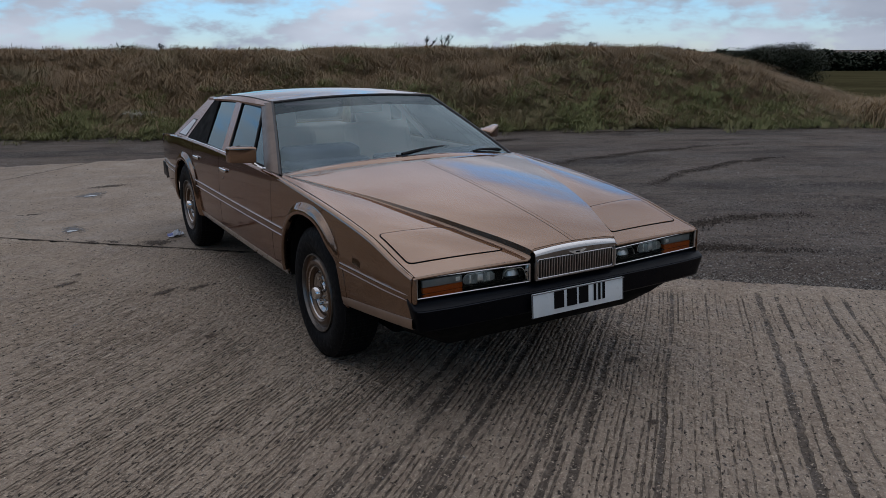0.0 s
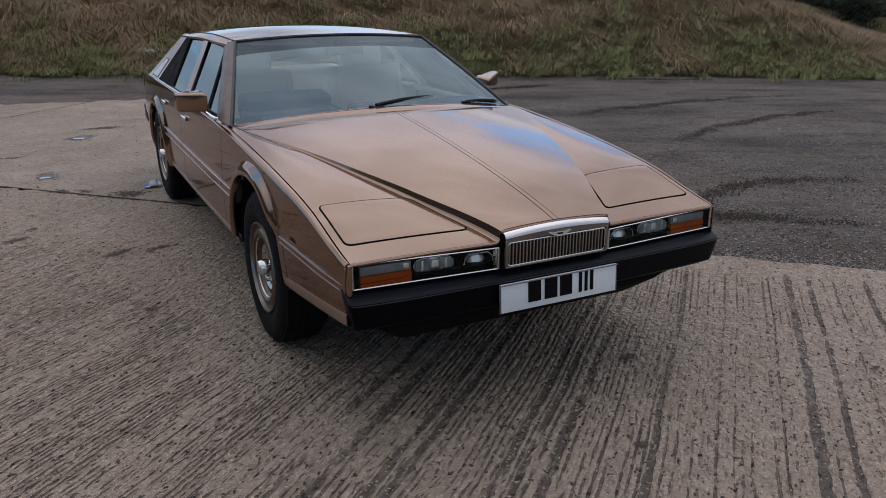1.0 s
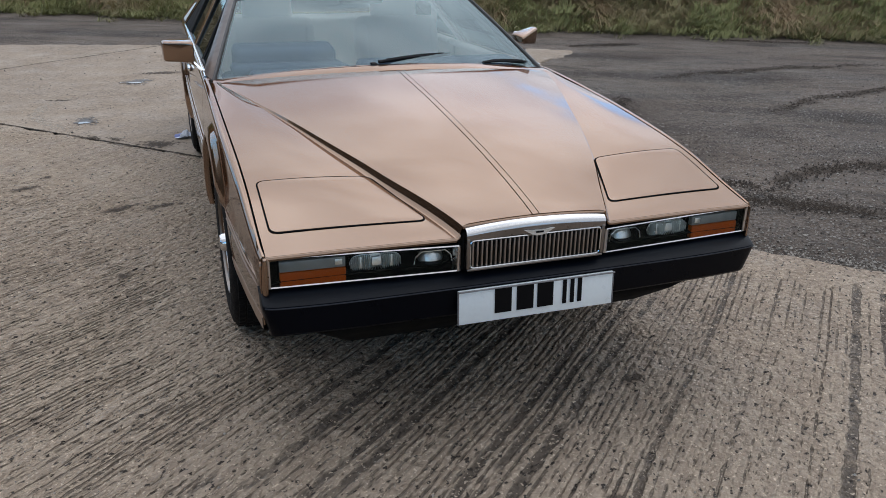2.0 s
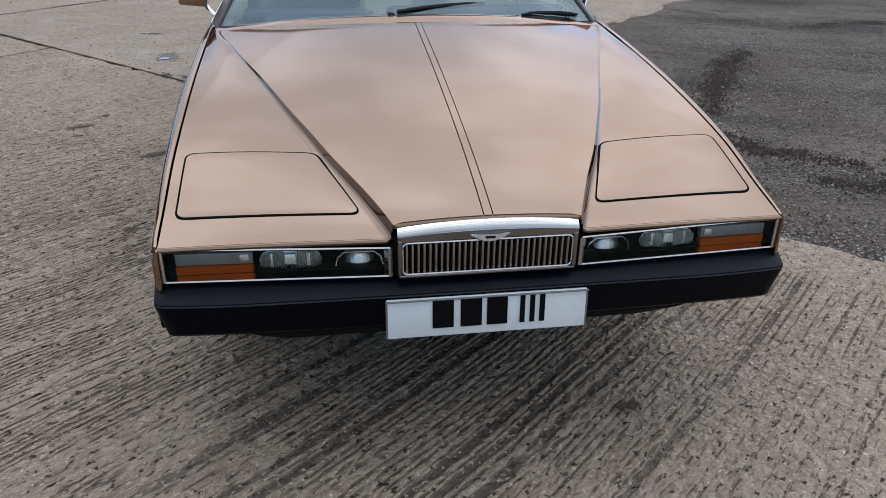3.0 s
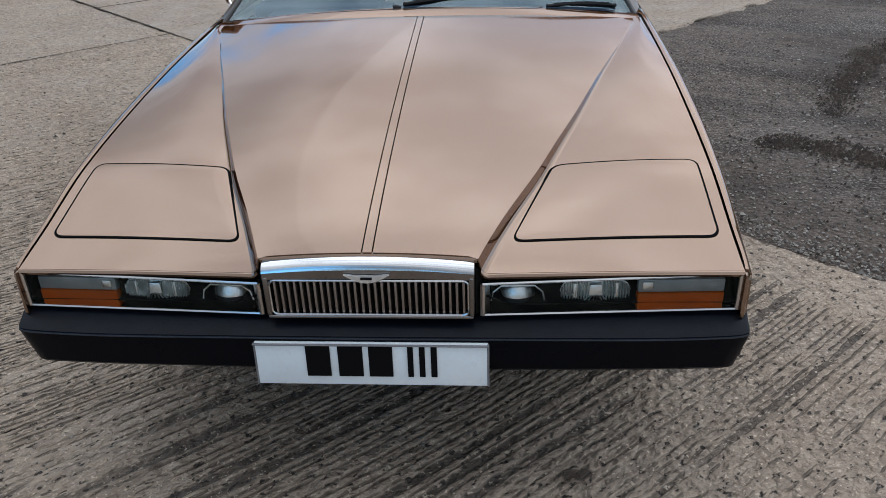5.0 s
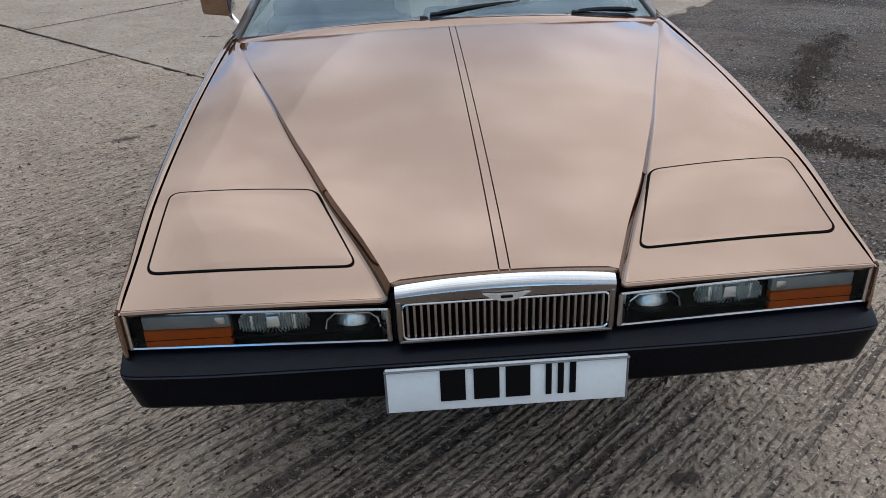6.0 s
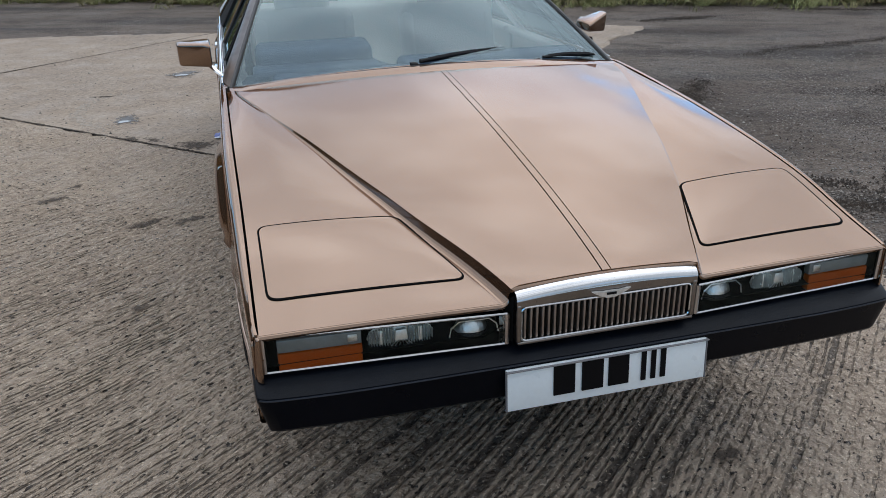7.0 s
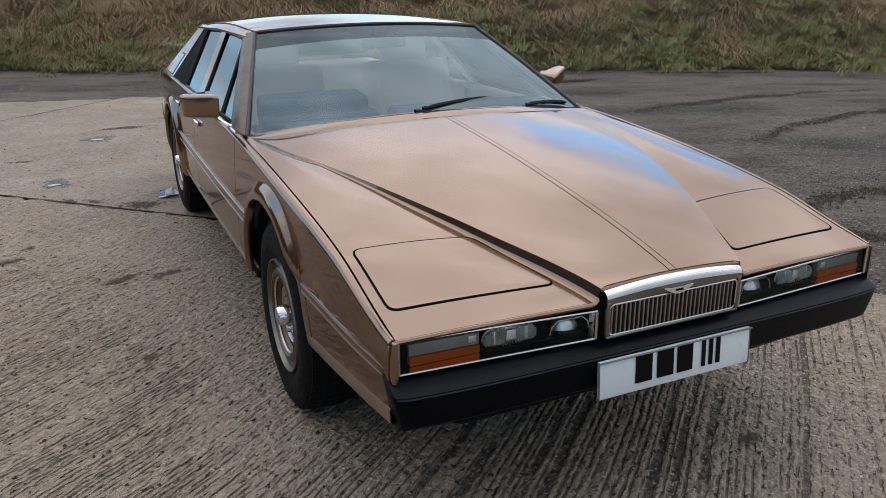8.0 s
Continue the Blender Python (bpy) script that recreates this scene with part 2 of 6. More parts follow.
def make_asphalt():
    m = bpy.data.materials.new("worn_asphalt")
    m.use_nodes = True
    nt = m.node_tree
    b, tc = nt.nodes["Principled BSDF"], nt.nodes.new("ShaderNodeTexCoord")
    c = blend(nt, noisy(nt, tc, 0.35, 6, 0, 1), (0.104, 0.079, 0.063), (0.214, 0.169, 0.135))
    c = blend(nt, noisy(nt, tc, 0.55, 8, 0, 0.85, (-28, (2.4, 0.55, 1)), 0.48, 0.64), c, (0.026, 0.020, 0.016))
    c = blend(nt, noisy(nt, tc, 2.4, 8, 0, 0.55, (-28, (1.8, 0.8, 1)), 0.50, 0.66), c, (0.034, 0.026, 0.021))
    # loose pale chippings, gathered in drifts
    drift = noisy(nt, tc, 0.8, 6, 0.25, 1.0, None, 0.38, 0.60)
    chips = nt.nodes.new("ShaderNodeMath"); chips.operation = "MULTIPLY"
    nt.links.new(drift, chips.inputs[0]); nt.links.new(noisy(nt, tc, 60, 4, 0, 1.0, None, 0.50, 0.62), chips.inputs[1])
    c = blend(nt, chips.outputs[0], c, (0.32, 0.275, 0.235))
    c = blend(nt, noisy(nt, tc, 14, 5, 0, 0.6, None, 0.5, 0.75), c, (0.023, 0.018, 0.015))
    nt.links.new(c, b.inputs["Base Color"])
    b.inputs["Specular IOR Level"].default_value = 0.25
    nt.links.new(noisy(nt, tc, 1.2, 6, 0.65, 1.0), b.inputs["Roughness"])
    bn = nt.nodes.new("ShaderNodeBump")
    bn.inputs["Strength"].default_value, bn.inputs["Distance"].default_value = 1.0, 0.03
    nt.links.new(noisy(nt, tc, 36, 10, 0, 1), bn.inputs["Height"])
    nt.links.new(bn.outputs[0], b.inputs["Normal"])
    return m


def make_soil():
    """Grass roots and soil: brown thatch with green showing through."""
    m = bpy.data.materials.new("thatch")
    m.use_nodes = True
    nt = m.node_tree
    b, tc = nt.nodes["Principled BSDF"], nt.nodes.new("ShaderNodeTexCoord")
    c = blend(nt, noisy(nt, tc, 0.8, 7, 0, 1), (0.18, 0.132, 0.080), (0.15, 0.145, 0.060))
    c = blend(nt, noisy(nt, tc, 18, 6, 0, 0.7), c, (0.27, 0.200, 0.122))
    nt.links.new(c, b.inputs["Base Color"])
    b.inputs["Roughness"].default_value, b.inputs["Specular IOR Level"].default_value = 0.95, 0.05
    bn = nt.nodes.new("ShaderNodeBump")
    bn.inputs["Strength"].default_value, bn.inputs["Distance"].default_value = 1.0, 0.05
    nt.links.new(noisy(nt, tc, 12, 8, 0, 1), bn.inputs["Height"])
    nt.links.new(bn.outputs[0], b.inputs["Normal"])
    return m


def make_blade(name, dark, light, green, share):
    """Blades that vary one by one, with wide green drifts."""
    m = bpy.data.materials.new(name)
    m.use_nodes = True
    nt = m.node_tree
    b, tc, geo = nt.nodes["Principled BSDF"], nt.nodes.new("ShaderNodeTexCoord"), nt.nodes.new("ShaderNodeNewGeometry")
    c = blend(nt, geo.outputs["Random Per Island"], dark, light)
    drift = noisy(nt, tc, 0.9, 5, 0, 1, None, share, share + 0.16)
    c = blend(nt, drift, c, green)
    nt.links.new(c, b.inputs["Base Color"])
    b.inputs["Roughness"].default_value = 0.7
    b.inputs["Specular IOR Level"].default_value = 0.25
    return m


PAINT = make_paint()
GLASS = make_glass("windscreen_glass", (0.95, 1.0, 1.0), 1.86)
SIDE_GLASS = make_glass("side_glass", (0.36, 0.40, 0.39), 1.9)
BAND_GLASS = make_glass("tinted_band_glass", (0.26, 0.22, 0.27), 1.30)
LENS_GLASS = make_glass("lamp_glass", (0.93, 0.95, 0.95), 1.3)
CHROME = material("chrome", (0.78, 0.77, 0.76), rough=0.12, metal=1.0, vary=0.05, scale=8)
DISH = material("hub_metal", (0.42, 0.40, 0.385), rough=0.16, metal=1.0, vary=0.1, scale=14)
RIM = material("rim_metal", (0.24, 0.22, 0.205), rough=0.35, metal=1.0, vary=0.1, scale=14)
PILLAR = material("satin_trim", (0.150, 0.118, 0.100), rough=0.38, metal=0.9, vary=0.1, scale=9)
SEAL = material("grey_rubber", (0.050, 0.046, 0.045), rough=0.5, vary=0.15, scale=8)
DISC = material("wheel_metal", (0.150, 0.108, 0.080), rough=0.36, metal=1.0, vary=0.12, scale=14)
STEEL = material("brushed_steel", (0.62, 0.57, 0.54), rough=0.3, metal=1.0, vary=0.08, scale=9)
SATIN = material("satin_bronze", (0.46, 0.36, 0.30), rough=0.34, metal=1.0, vary=0.08, scale=9)
# grille metal with the dark mirrored ground put into its colour
GROUND_TONE_METAL = material("ground_tinted_metal", (0.25, 0.225, 0.21), rough=0.3, metal=1.0, vary=0.12, scale=12)
SLAT = material("grille_metal", (0.34, 0.29, 0.255), rough=0.38, metal=0.9, vary=0.08, scale=20)
RUBBER = material("tyre_rubber", (0.006, 0.006, 0.0065), rough=0.72, spec=0.16, vary=0.25, scale=14, bump=0.3, bump_scale=90)
BUMPER = material("bumper_rubber", (0.0012, 0.0022, 0.0050), rough=0.30, spec=0.09, vary=0.2, scale=5, bump=0.12, bump_scale=400)
BUMPER_TOP = material("skylit_rubber", (0.002, 0.0035, 0.0070), rough=0.34, spec=0.18, vary=0.3, scale=6, bump=0.1, bump_scale=300)
RIDGE = material("ridge_glint", (0.020, 0.023, 0.032), rough=0.4, spec=0.35, vary=0.4, scale=9)
SHUT = material("shut_line", (0.004, 0.004, 0.004), rough=0.9, spec=0.05)
BLACK = material("black_trim", (0.006, 0.006, 0.007), rough=0.45, spec=0.25, vary=0.15, scale=8)
DARK = material("underbody", (0.006, 0.0058, 0.0056), rough=0.85, spec=0.15, vary=0.3, scale=4)
AMBER = material("amber_lens", (0.46, 0.085, 0.005), rough=0.42, spec=0.12, vary=0.12, scale=12)
CLEAR = material("clear_lens", (0.27, 0.275, 0.265), rough=0.22, coat=0.5, vary=0.15, scale=25)
REFLECTOR = material("reflector", (0.95, 0.96, 0.94), rough=0.34, metal=1.0, vary=0.12, scale=40, bump=0.2, bump_scale=110)
FLUTED = material("fluted_glass", (0.78, 0.80, 0.78), rough=0.24, metal=0.5, spec=0.8, vary=0.25, scale=45)
SMOKED = material("smoked_chrome", (0.66, 0.67, 0.65), rough=0.30, metal=1.0, vary=0.3, scale=30, bump=0.3, bump_scale=120)
PEWTER = material("badge_metal", (0.85, 0.84, 0.82), rough=0.4, metal=0.8, vary=0.1, scale=60)
PLATE = material("plate_white", (0.84, 0.88, 0.89), rough=0.3, coat=0.4, vary=0.04, scale=6)
PLATE_EDGE = material("plate_edge", (0.17, 0.165, 0.17), rough=0.4, vary=0.1, scale=10)
INK = material("plate_black", (0.003, 0.003, 0.004), rough=0.5, spec=0.12)
LEATHER = material("cream_leather", (0.90, 0.89, 0.85), rough=0.5, vary=0.07, scale=6, bump=0.2, bump_scale=120)
CARPET = material("pale_carpet", (0.55, 0.52, 0.46), rough=0.95, vary=0.15, scale=9)
DASH = material("dash_leather", (0.045, 0.085, 0.15), rough=0.6, vary=0.12, scale=8)
MIRROR = material("mirror", (0.9, 0.9, 0.9), rough=0.02, metal=1.0)
CONCRETE = make_concrete("brushed_concrete", 1.48, 0.7, 0.024, 1.0)
WORN = make_concrete("worn_concrete", 1.08, 0.4, 0.0045, 0.35)
STAIN = make_stain("stained_concrete", (0.060, 0.046, 0.036), 0.8, 0.2, 0.72)
DAMP = make_stain("damp_concrete", (0.040, 0.032, 0.026), 0.4, 0.4, 0.92)
TRACK = make_stain("scraped_dirt", (0.040, 0.030, 0.022), 0.95, 0.1, 0.46, 3.2)
SILT = make_stain("joint_dirt", (0.060, 0.047, 0.037), 0.9, 0.15, 0.85)
BLOOM = make_stain("pale_bloom", (0.40, 0.35, 0.29), 0.9, 0.2, 0.6)
SOIL = material("scraped_soil", (0.050, 0.037, 0.028), rough=0.95, vary=0.4, scale=9, bump=1.0, bump_scale=45)
GRAVEL = make_blade("gravel", (0.05, 0.043, 0.038), (0.44, 0.40, 0.35), (0.085, 0.066, 0.052), 0.6)
ASPHALT = make_asphalt()
THATCH = make_soil()
DRY_GRASS = make_blade("dry_grass", (0.255, 0.176, 0.097), (0.435, 0.306, 0.170), (0.225, 0.200, 0.100), 0.56)
GREEN_GRASS = make_blade("green_grass", (0.17, 0.175, 0.066), (0.31, 0.305, 0.12), (0.35, 0.27, 0.15), 0.52)
LEAVES = make_blade("far_leaves", (0.018, 0.024, 0.012), (0.05, 0.055, 0.028), (0.06, 0.05, 0.03), 0.62)
FIELD = material("far_field", (0.068, 0.060, 0.030), rough=1.0, spec=0.0, vary=0.3, scale=0.15)
WALL_DARK = material("dark_wall_boards", (0.075, 0.060, 0.048), rough=0.9, spec=0.1, vary=0.3, scale=3, bump=0.5, bump_scale=30)
BARK = material("bark", (0.05, 0.04, 0.032), rough=0.9, vary=0.3, scale=6)
WATER = material("puddle_water", (0.02, 0.02, 0.02), rough=0.02, coat=0.5)
LITTER = material("pale_plastic", (0.62, 0.64, 0.70), rough=0.45, vary=0.15, scale=20)
LITTER_BLUE = material("blue_plastic", (0.10, 0.14, 0.42), rough=0.4, vary=0.15, scale=20)
BLEACHED = material("bleached_straw", (0.72, 0.68, 0.60), rough=0.85, vary=0.2, scale=9)


# ---- building helpers ----
def curve(points):
    """A smooth curve through (y, value) pairs."""
    ys, vs = np.array([p[0] for p in points], float), np.array([p[1] for p in points], float)
    d = np.diff(vs) / np.diff(ys)
    m = np.concatenate([[d[0]], np.where(d[1:] * d[:-1] > 0, 2 * d[1:] * d[:-1] / (d[1:] + d[:-1] + 1e-12), 0.0), [d[-1]]])

    def at(y):
        y = min(max(y, ys[0]), ys[-1])
        i = min(int(np.searchsorted(ys, y, side="right")) - 1, len(ys) - 2)
        h = ys[i + 1] - ys[i]
        t = (y - ys[i]) / h
        return float((2 * t**3 - 3 * t**2 + 1) * vs[i] + (t**3 - 2 * t**2 + t) * h * m[i] + (3 * t**2 - 2 * t**3) * vs[i + 1] + (t**3 - t**2) * h * m[i + 1])
    return at


def mix3(a, b, t):
    return tuple(a[i] + (b[i] - a[i]) * t for i in range(3))


def grid(rows, closed=False):
    """Quads between rows of equally many points."""
    verts, n = [tuple(p) for r in rows for p in r], len(rows[0])
    faces = []
    for i in range(len(rows) - 1):
        for j in range(n if closed else n - 1):
            k = (j + 1) % n
            faces.append((i * n + j, i * n + k, (i + 1) * n + k, (i + 1) * n + j))
    return verts, faces


def joined(*geos):
    verts, faces = [], []
    for v, f in geos:
        o = len(verts)
        verts += v
        faces += [tuple(i + o for i in g) for g in f]
    return verts, faces


def tube(points, r, n=8, flat=1.0, taper=None):
    """A round bar along points; closed ends."""
    rows = []
    for i, p in enumerate(points):
        a, b = Vector(points[max(i - 1, 0)]), Vector(points[min(i + 1, len(points) - 1)])
        d = (b - a).normalized()
        s = d.cross(Vector((0, 0, 1))) if abs(d.z) < 0.95 else d.cross(Vector((1, 0, 0)))
        s.normalize()
        u = s.cross(d)
        rr = r * (taper(i / (len(points) - 1)) if taper else 1)
        rows.append([tuple(Vector(p) + (s * math.cos(k * math.tau / n) + u * math.sin(k * math.tau / n) * flat) * rr) for k in range(n)])
    v, f = grid(rows, True)
    last = len(v) - n
    return v, f + [tuple(range(n)), tuple(range(last, last + n))]


def block(c, s, bevel=0.0, seg=2, m=None):
    """A box with rounded edges, as verts and faces; m turns it about its centre."""
    bm = bmesh.new()
    bmesh.ops.create_cube(bm, size=1.0)
    bmesh.ops.scale(bm, vec=s, verts=bm.verts)
    if bevel:
        bmesh.ops.bevel(bm, geom=list(bm.edges), offset=bevel, segments=seg, profile=0.5, affect="EDGES")
    t = Matrix.Translation(c) @ (m or Matrix())
    bmesh.ops.transform(bm, matrix=t, verts=bm.verts)
    out = take(bm)
    return out


def take(bm):
    bm.verts.index_update()
    out = [tuple(v.co) for v in bm.verts], [tuple(v.index for v in f.verts) for f in bm.faces]
    bm.free()
    return out


def hull(points, bevel=0.0, seg=2):
    bm = bmesh.new()
    vs = [bm.verts.new(p) for p in points]
    bmesh.ops.convex_hull(bm, input=vs)
    bmesh.ops.dissolve_limit(bm, angle_limit=radians(2), verts=bm.verts, edges=bm.edges)
    if bevel:
        bmesh.ops.bevel(bm, geom=list(bm.edges), offset=bevel, segments=seg, profile=0.5, affect="EDGES")
    return take(bm)


def spin(profile, centre, axis_x=1.0, n=48):
    """A turned body about the x axis: profile of (offset along x, radius)."""
    cx, cy, cz = centre
    rows = [[(cx + axis_x * o, cy + r * math.cos(k * math.tau / n), cz + r * math.sin(k * math.tau / n)) for k in range(n)] for o, r in profile]
    return grid(rows, True)


def mesh_object(name, geo, mat, sharp=35):
    me = bpy.data.meshes.new(name)
    me.from_pydata(geo[0], [], geo[1])
    bm = bmesh.new()
    bm.from_mesh(me)
    bmesh.ops.remove_doubles(bm, verts=bm.verts, dist=1e-6)
    bmesh.ops.recalc_face_normals(bm, faces=bm.faces)
    limit = radians(sharp)
    for f in bm.faces:
        f.smooth = True
    for e in bm.edges:
        e.smooth = len(e.link_faces) == 2 and e.calc_face_angle(0.0) < limit
    bm.to_mesh(me)
    bm.free()
    me.materials.append(mat)
    return new(name, me)


def part(name, geo, mat, parent, label="", solid=0.0, sharp=35):
    """One mesh in world coordinates, under its thing or part."""
    ob = mesh_object(name, geo, mat, sharp)
    ob.parent = parent
    if parent.type == "EMPTY":
        ob.matrix_parent_inverse = parent.matrix_basis.inverted()
    if solid:
        md = ob.modifiers.new("solid", "SOLIDIFY")
        md.thickness, md.offset = solid, 0.0
    if label:
        tagged(ob, label)
    return ob


def thing(name, at, label, category, kind="", group=""):
    ob = new(name)
    ob.empty_display_size = 0.2
    ob.matrix_basis = Matrix.Translation(at)
    return tagged(ob, label, category, group, kind)


# ---- the ground ----
R2 = math.sqrt(2)
EDGE_P = 2.10          # the slab's edge, across the brushing


def from_pq(p, q):
    return (p + q) / R2, (p - q) / R2


def smooth_noise(shape, cells, seed):
    """Soft random field between 0 and 1."""
    r = np.random.default_rng(seed)
    g = r.random((cells[0] + 3, cells[1] + 3))
    a, b = np.linspace(0, cells[0], shape[0]), np.linspace(0, cells[1], shape[1])
    i, j = a.astype(int), b.astype(int)
    u, v = a - i, b - j
    u, v = (u * u * (3 - 2 * u))[:, None], (v * v * (3 - 2 * v))[None, :]
    return g[i][:, j] * (1 - u) * (1 - v) + g[i + 1][:, j] * u * (1 - v) + g[i][:, j + 1] * (1 - u) * v + g[i + 1][:, j + 1] * u * v


def sheet(name, xs, ys, zs, mat, attr=None):
    """A height sheet from 2-D arrays."""
    n, m = xs.shape
    verts = np.stack([xs, ys, zs], -1).reshape(-1, 3)
    i = np.arange(n * m).reshape(n, m)
    faces = np.stack([i[:-1, :-1], i[:-1, 1:], i[1:, 1:], i[1:, :-1]], -1).reshape(-1, 4)
    me = bpy.data.meshes.new(name)
    me.from_pydata(verts.tolist(), [], faces.tolist())
    me.materials.append(mat)
    me.polygons.foreach_set("use_smooth", [True] * len(me.polygons))
    if attr is not None:
        at = me.attributes.new("grime", "FLOAT", "POINT")
        at.data.foreach_set("value", attr.reshape(-1).astype(np.float32))
    ob = new(name, me)
    if me.polygons[0].normal.z < 0:
        me.flip_normals()
    return ob


def brushed_slab(name, p0, p1, q0, q1, np_, nq, seed, label, deep=1.0):
    p, q = np.linspace(p0, p1, np_), np.linspace(q0, q1, nq)
    P, Q = np.meshgrid(p, q, indexing="ij")
    r = np.random.default_rng(seed)
    lean = np.radians(45 - np.interp(Q, [-3, -1.5, 1.5], [37, 39, 44]))
    wob = (smooth_noise(P.shape, (14, 30), seed + 1) - 0.5) * 0.02
    C = Q - np.tan(lean) * P + wob
    depth = np.zeros_like(P)
    cells = int((q1 - q0) * 26) + 2
    rough = 0.4 * smooth_noise(P.shape, (int((p1 - p0) * 11) + 2, cells), seed + 2) + 0.6 * smooth_noise(P.shape, (int((p1 - p0) * 2.4) + 2, cells), seed + 8)
    wear = smooth_noise(P.shape, (int((p1 - p0) * 1.2) + 2, int((q1 - q0) * 0.9) + 2), seed + 3)
    c = float(C.min())
    flat = C
    while c < C.max():
        strong = 0.5 + 0.5 * math.sin(c * 5.1 + 1.3 * math.sin(c * 2.3))
        coarse = min(1.0, max(0.0, (c + 1.1) / 1.7))
        bald = min(1.0, max(0.0, (c - 0.25) / 0.5))
        step = r.uniform(0.019, 0.026) * (1 + 0.30 * coarse + 0.20 * bald) + (r.uniform(0.01, 0.03) if r.random() < 0.08 + 0.12 * coarse else 0)
        wide = r.random() < 0.015 + 0.31 * coarse * (0.25 + 0.75 * strong) * (1 - 0.45 * bald)
        hw = r.uniform(0.0042, 0.0062) + (r.uniform(0.004, 0.014) if wide else 0)
        d = r.uniform(0.88, 1.0) if wide else r.uniform(0.60, 0.90) * (0.76 + 0.12 * coarse) * (1 - bald * r.uniform(0.0, 0.75))
        near = np.abs(flat - c) < hw * 2.4
        # the groove swells and narrows along its length
        girth = hw * (0.72 + 0.56 * rough[near])
        prof = np.clip(1.6 - np.abs(flat[near] - c) / girth, 0, 1)
        depth[near] = np.maximum(depth[near], prof * d * np.clip((rough[near] - 0.02) * 2.8, 0.6 if wide else 0.42, 1))
        c += hw * (0.9 if wide else 0)
        c += step
    depth *= np.clip(np.where(C < -0.6, wear * 2.0 - 0.10, wear * 2.2), np.where(C < -0.6, 0.56, 0.72), 1) * np.interp(Q, [-4.2, -2.6, -1.2, 0.4], [0.60, 0.82, 1.0, 1.0])
    # towards the asphalt the brushing runs out into bald, pitted cement
    depth *= np.clip((EDGE_P - P) / 0.5 + 1.4 * (wear - 0.35), 0.12, 1) if abs(p1 - EDGE_P) < 0.01 else 1.0
    pits = (r.random(P.shape) > np.interp(C, [0.2, 0.8], [0.997, 0.992])) * 0.9
    lumps = (smooth_noise(P.shape, (110, 420), seed + 4) - 0.5) * 0.0045
    swell = (smooth_noise(P.shape, (4, 6), seed + 5) - 0.5) * 0.004
    z = -0.0075 * deep * depth + lumps + swell - pits * 0.004
    # broken outer edge
    z[-1, :] -= np.where(q < -2.64, 0.006, 0.025) if abs(p1 - EDGE_P) < 0.01 else 0.004
    P = P.copy()
    P[-2:, :] += (smooth_noise((2, nq), (2, 90), seed + 6) - 0.5) * 0.05
    X, Y = from_pq(P, Q)
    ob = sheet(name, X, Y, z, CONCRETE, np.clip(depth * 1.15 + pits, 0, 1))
    return tagged(ob, label, "concrete slab", "concrete slabs", "structure")


def plain_slab(name, outline_p, q0, q1, nq, np_, seed, label):
    """A worn slab between p limits that follow q."""
    q = np.linspace(q0, q1, nq)
    rows_p = np.array([np.linspace(*outline_p(v), np_) for v in q])
    P, Q = rows_p, np.repeat(q[:, None], np_, 1)
    n1 = smooth_noise(P.shape, (24, 24), seed)
    n2 = smooth_noise(P.shape, (6, 6), seed + 1)
    z = (n1 - 0.5) * 0.002 + (n2 - 0.5) * 0.004
    z[:, -1] -= 0.03
    P[:, -2:] += (smooth_noise((nq, 2), (60, 2), seed + 2) - 0.5) * 0.16
    if q1 > -5:
        Q = Q.copy()
        Q[-1, :] += (smooth_noise((2, np_), (2, 40), seed + 7)[0] - 0.5) * 0.14
        z[-1, :] -= 0.022
    X, Y = from_pq(P, Q)
    grime = np.clip(smooth_noise(P.shape, (30, 50), seed + 3) * 2.2 - 1.55, 0, 1) * 0.9
    ob = sheet(name, X, Y, z, WORN, grime)
    return tagged(ob, label, "concrete slab", "concrete slabs", "structure")


def bank_line(s):
    """Foot of the bank: a line across the view; s in metres from its right end."""
    x = curve([(0, 15.2), (3, 13.15), (7, 9.9), (12, 5.4), (18, 0.3), (24, -4.7), (40, -19.0), (60, -37.0)])(s)
    y = curve([(0, 5.4), (3, 7.2), (7, 9.35), (12, 11.7), (18, 14.3), (24, 17.2), (40, 24.5), (60, 33.0)])(s)
    return x, y


BANK_H = curve([(0, 0.0), (1.5, 0.10), (3.2, 0.62), (4.6, 1.20), (6.5, 1.46), (12, 1.50), (20, 1.52), (40, 1.7), (60, 1.7)])
BANK_RUN = 4.0


def bank_point(s, t):
    """A point of the bank: t runs from 0 at its foot over the crest (1) to its back (2)."""
    x, y = bank_line(s)
    s = min(max(s, 0.0), 59.9)
    x2, y2 = bank_line(s + 0.05)
    dx, dy = x2 - x, y2 - y
    l = math.hypot(dx, dy)
    nx, ny = dy / l, -dx / l
    if nx + ny < 0:
        nx, ny = -nx, -ny
    t = max(t, 0.0)
    prof = math.sin(min(t, 1.0) * math.pi / 2) ** 1.15 if t < 1 else 1 - 0.35 * (t - 1) ** 2
    lump = noise.noise(Vector((s * 0.55, t * 2.2, 0))) * 0.16 + noise.noise(Vector((s * 1.7, t * 5, 3))) * 0.10 + noise.noise(Vector((s * 3.6, t * 9, 6))) * 0.075
    z = BANK_H(s) * (prof + lump * min(1, t * 3) * (0.35 if t > 0.85 else 1.0))
    return x + nx * t * BANK_RUN, y + ny * t * BANK_RUN, z


def far_drop(x, y):
    """The land falls away gently past the bank, on the open side."""
    d = math.hypot(x + 2, y + 2)
    return -0.02 - max(0.0, d - 22) * 0.0268 if d < 400 else -0.02 - 378 * 0.0268


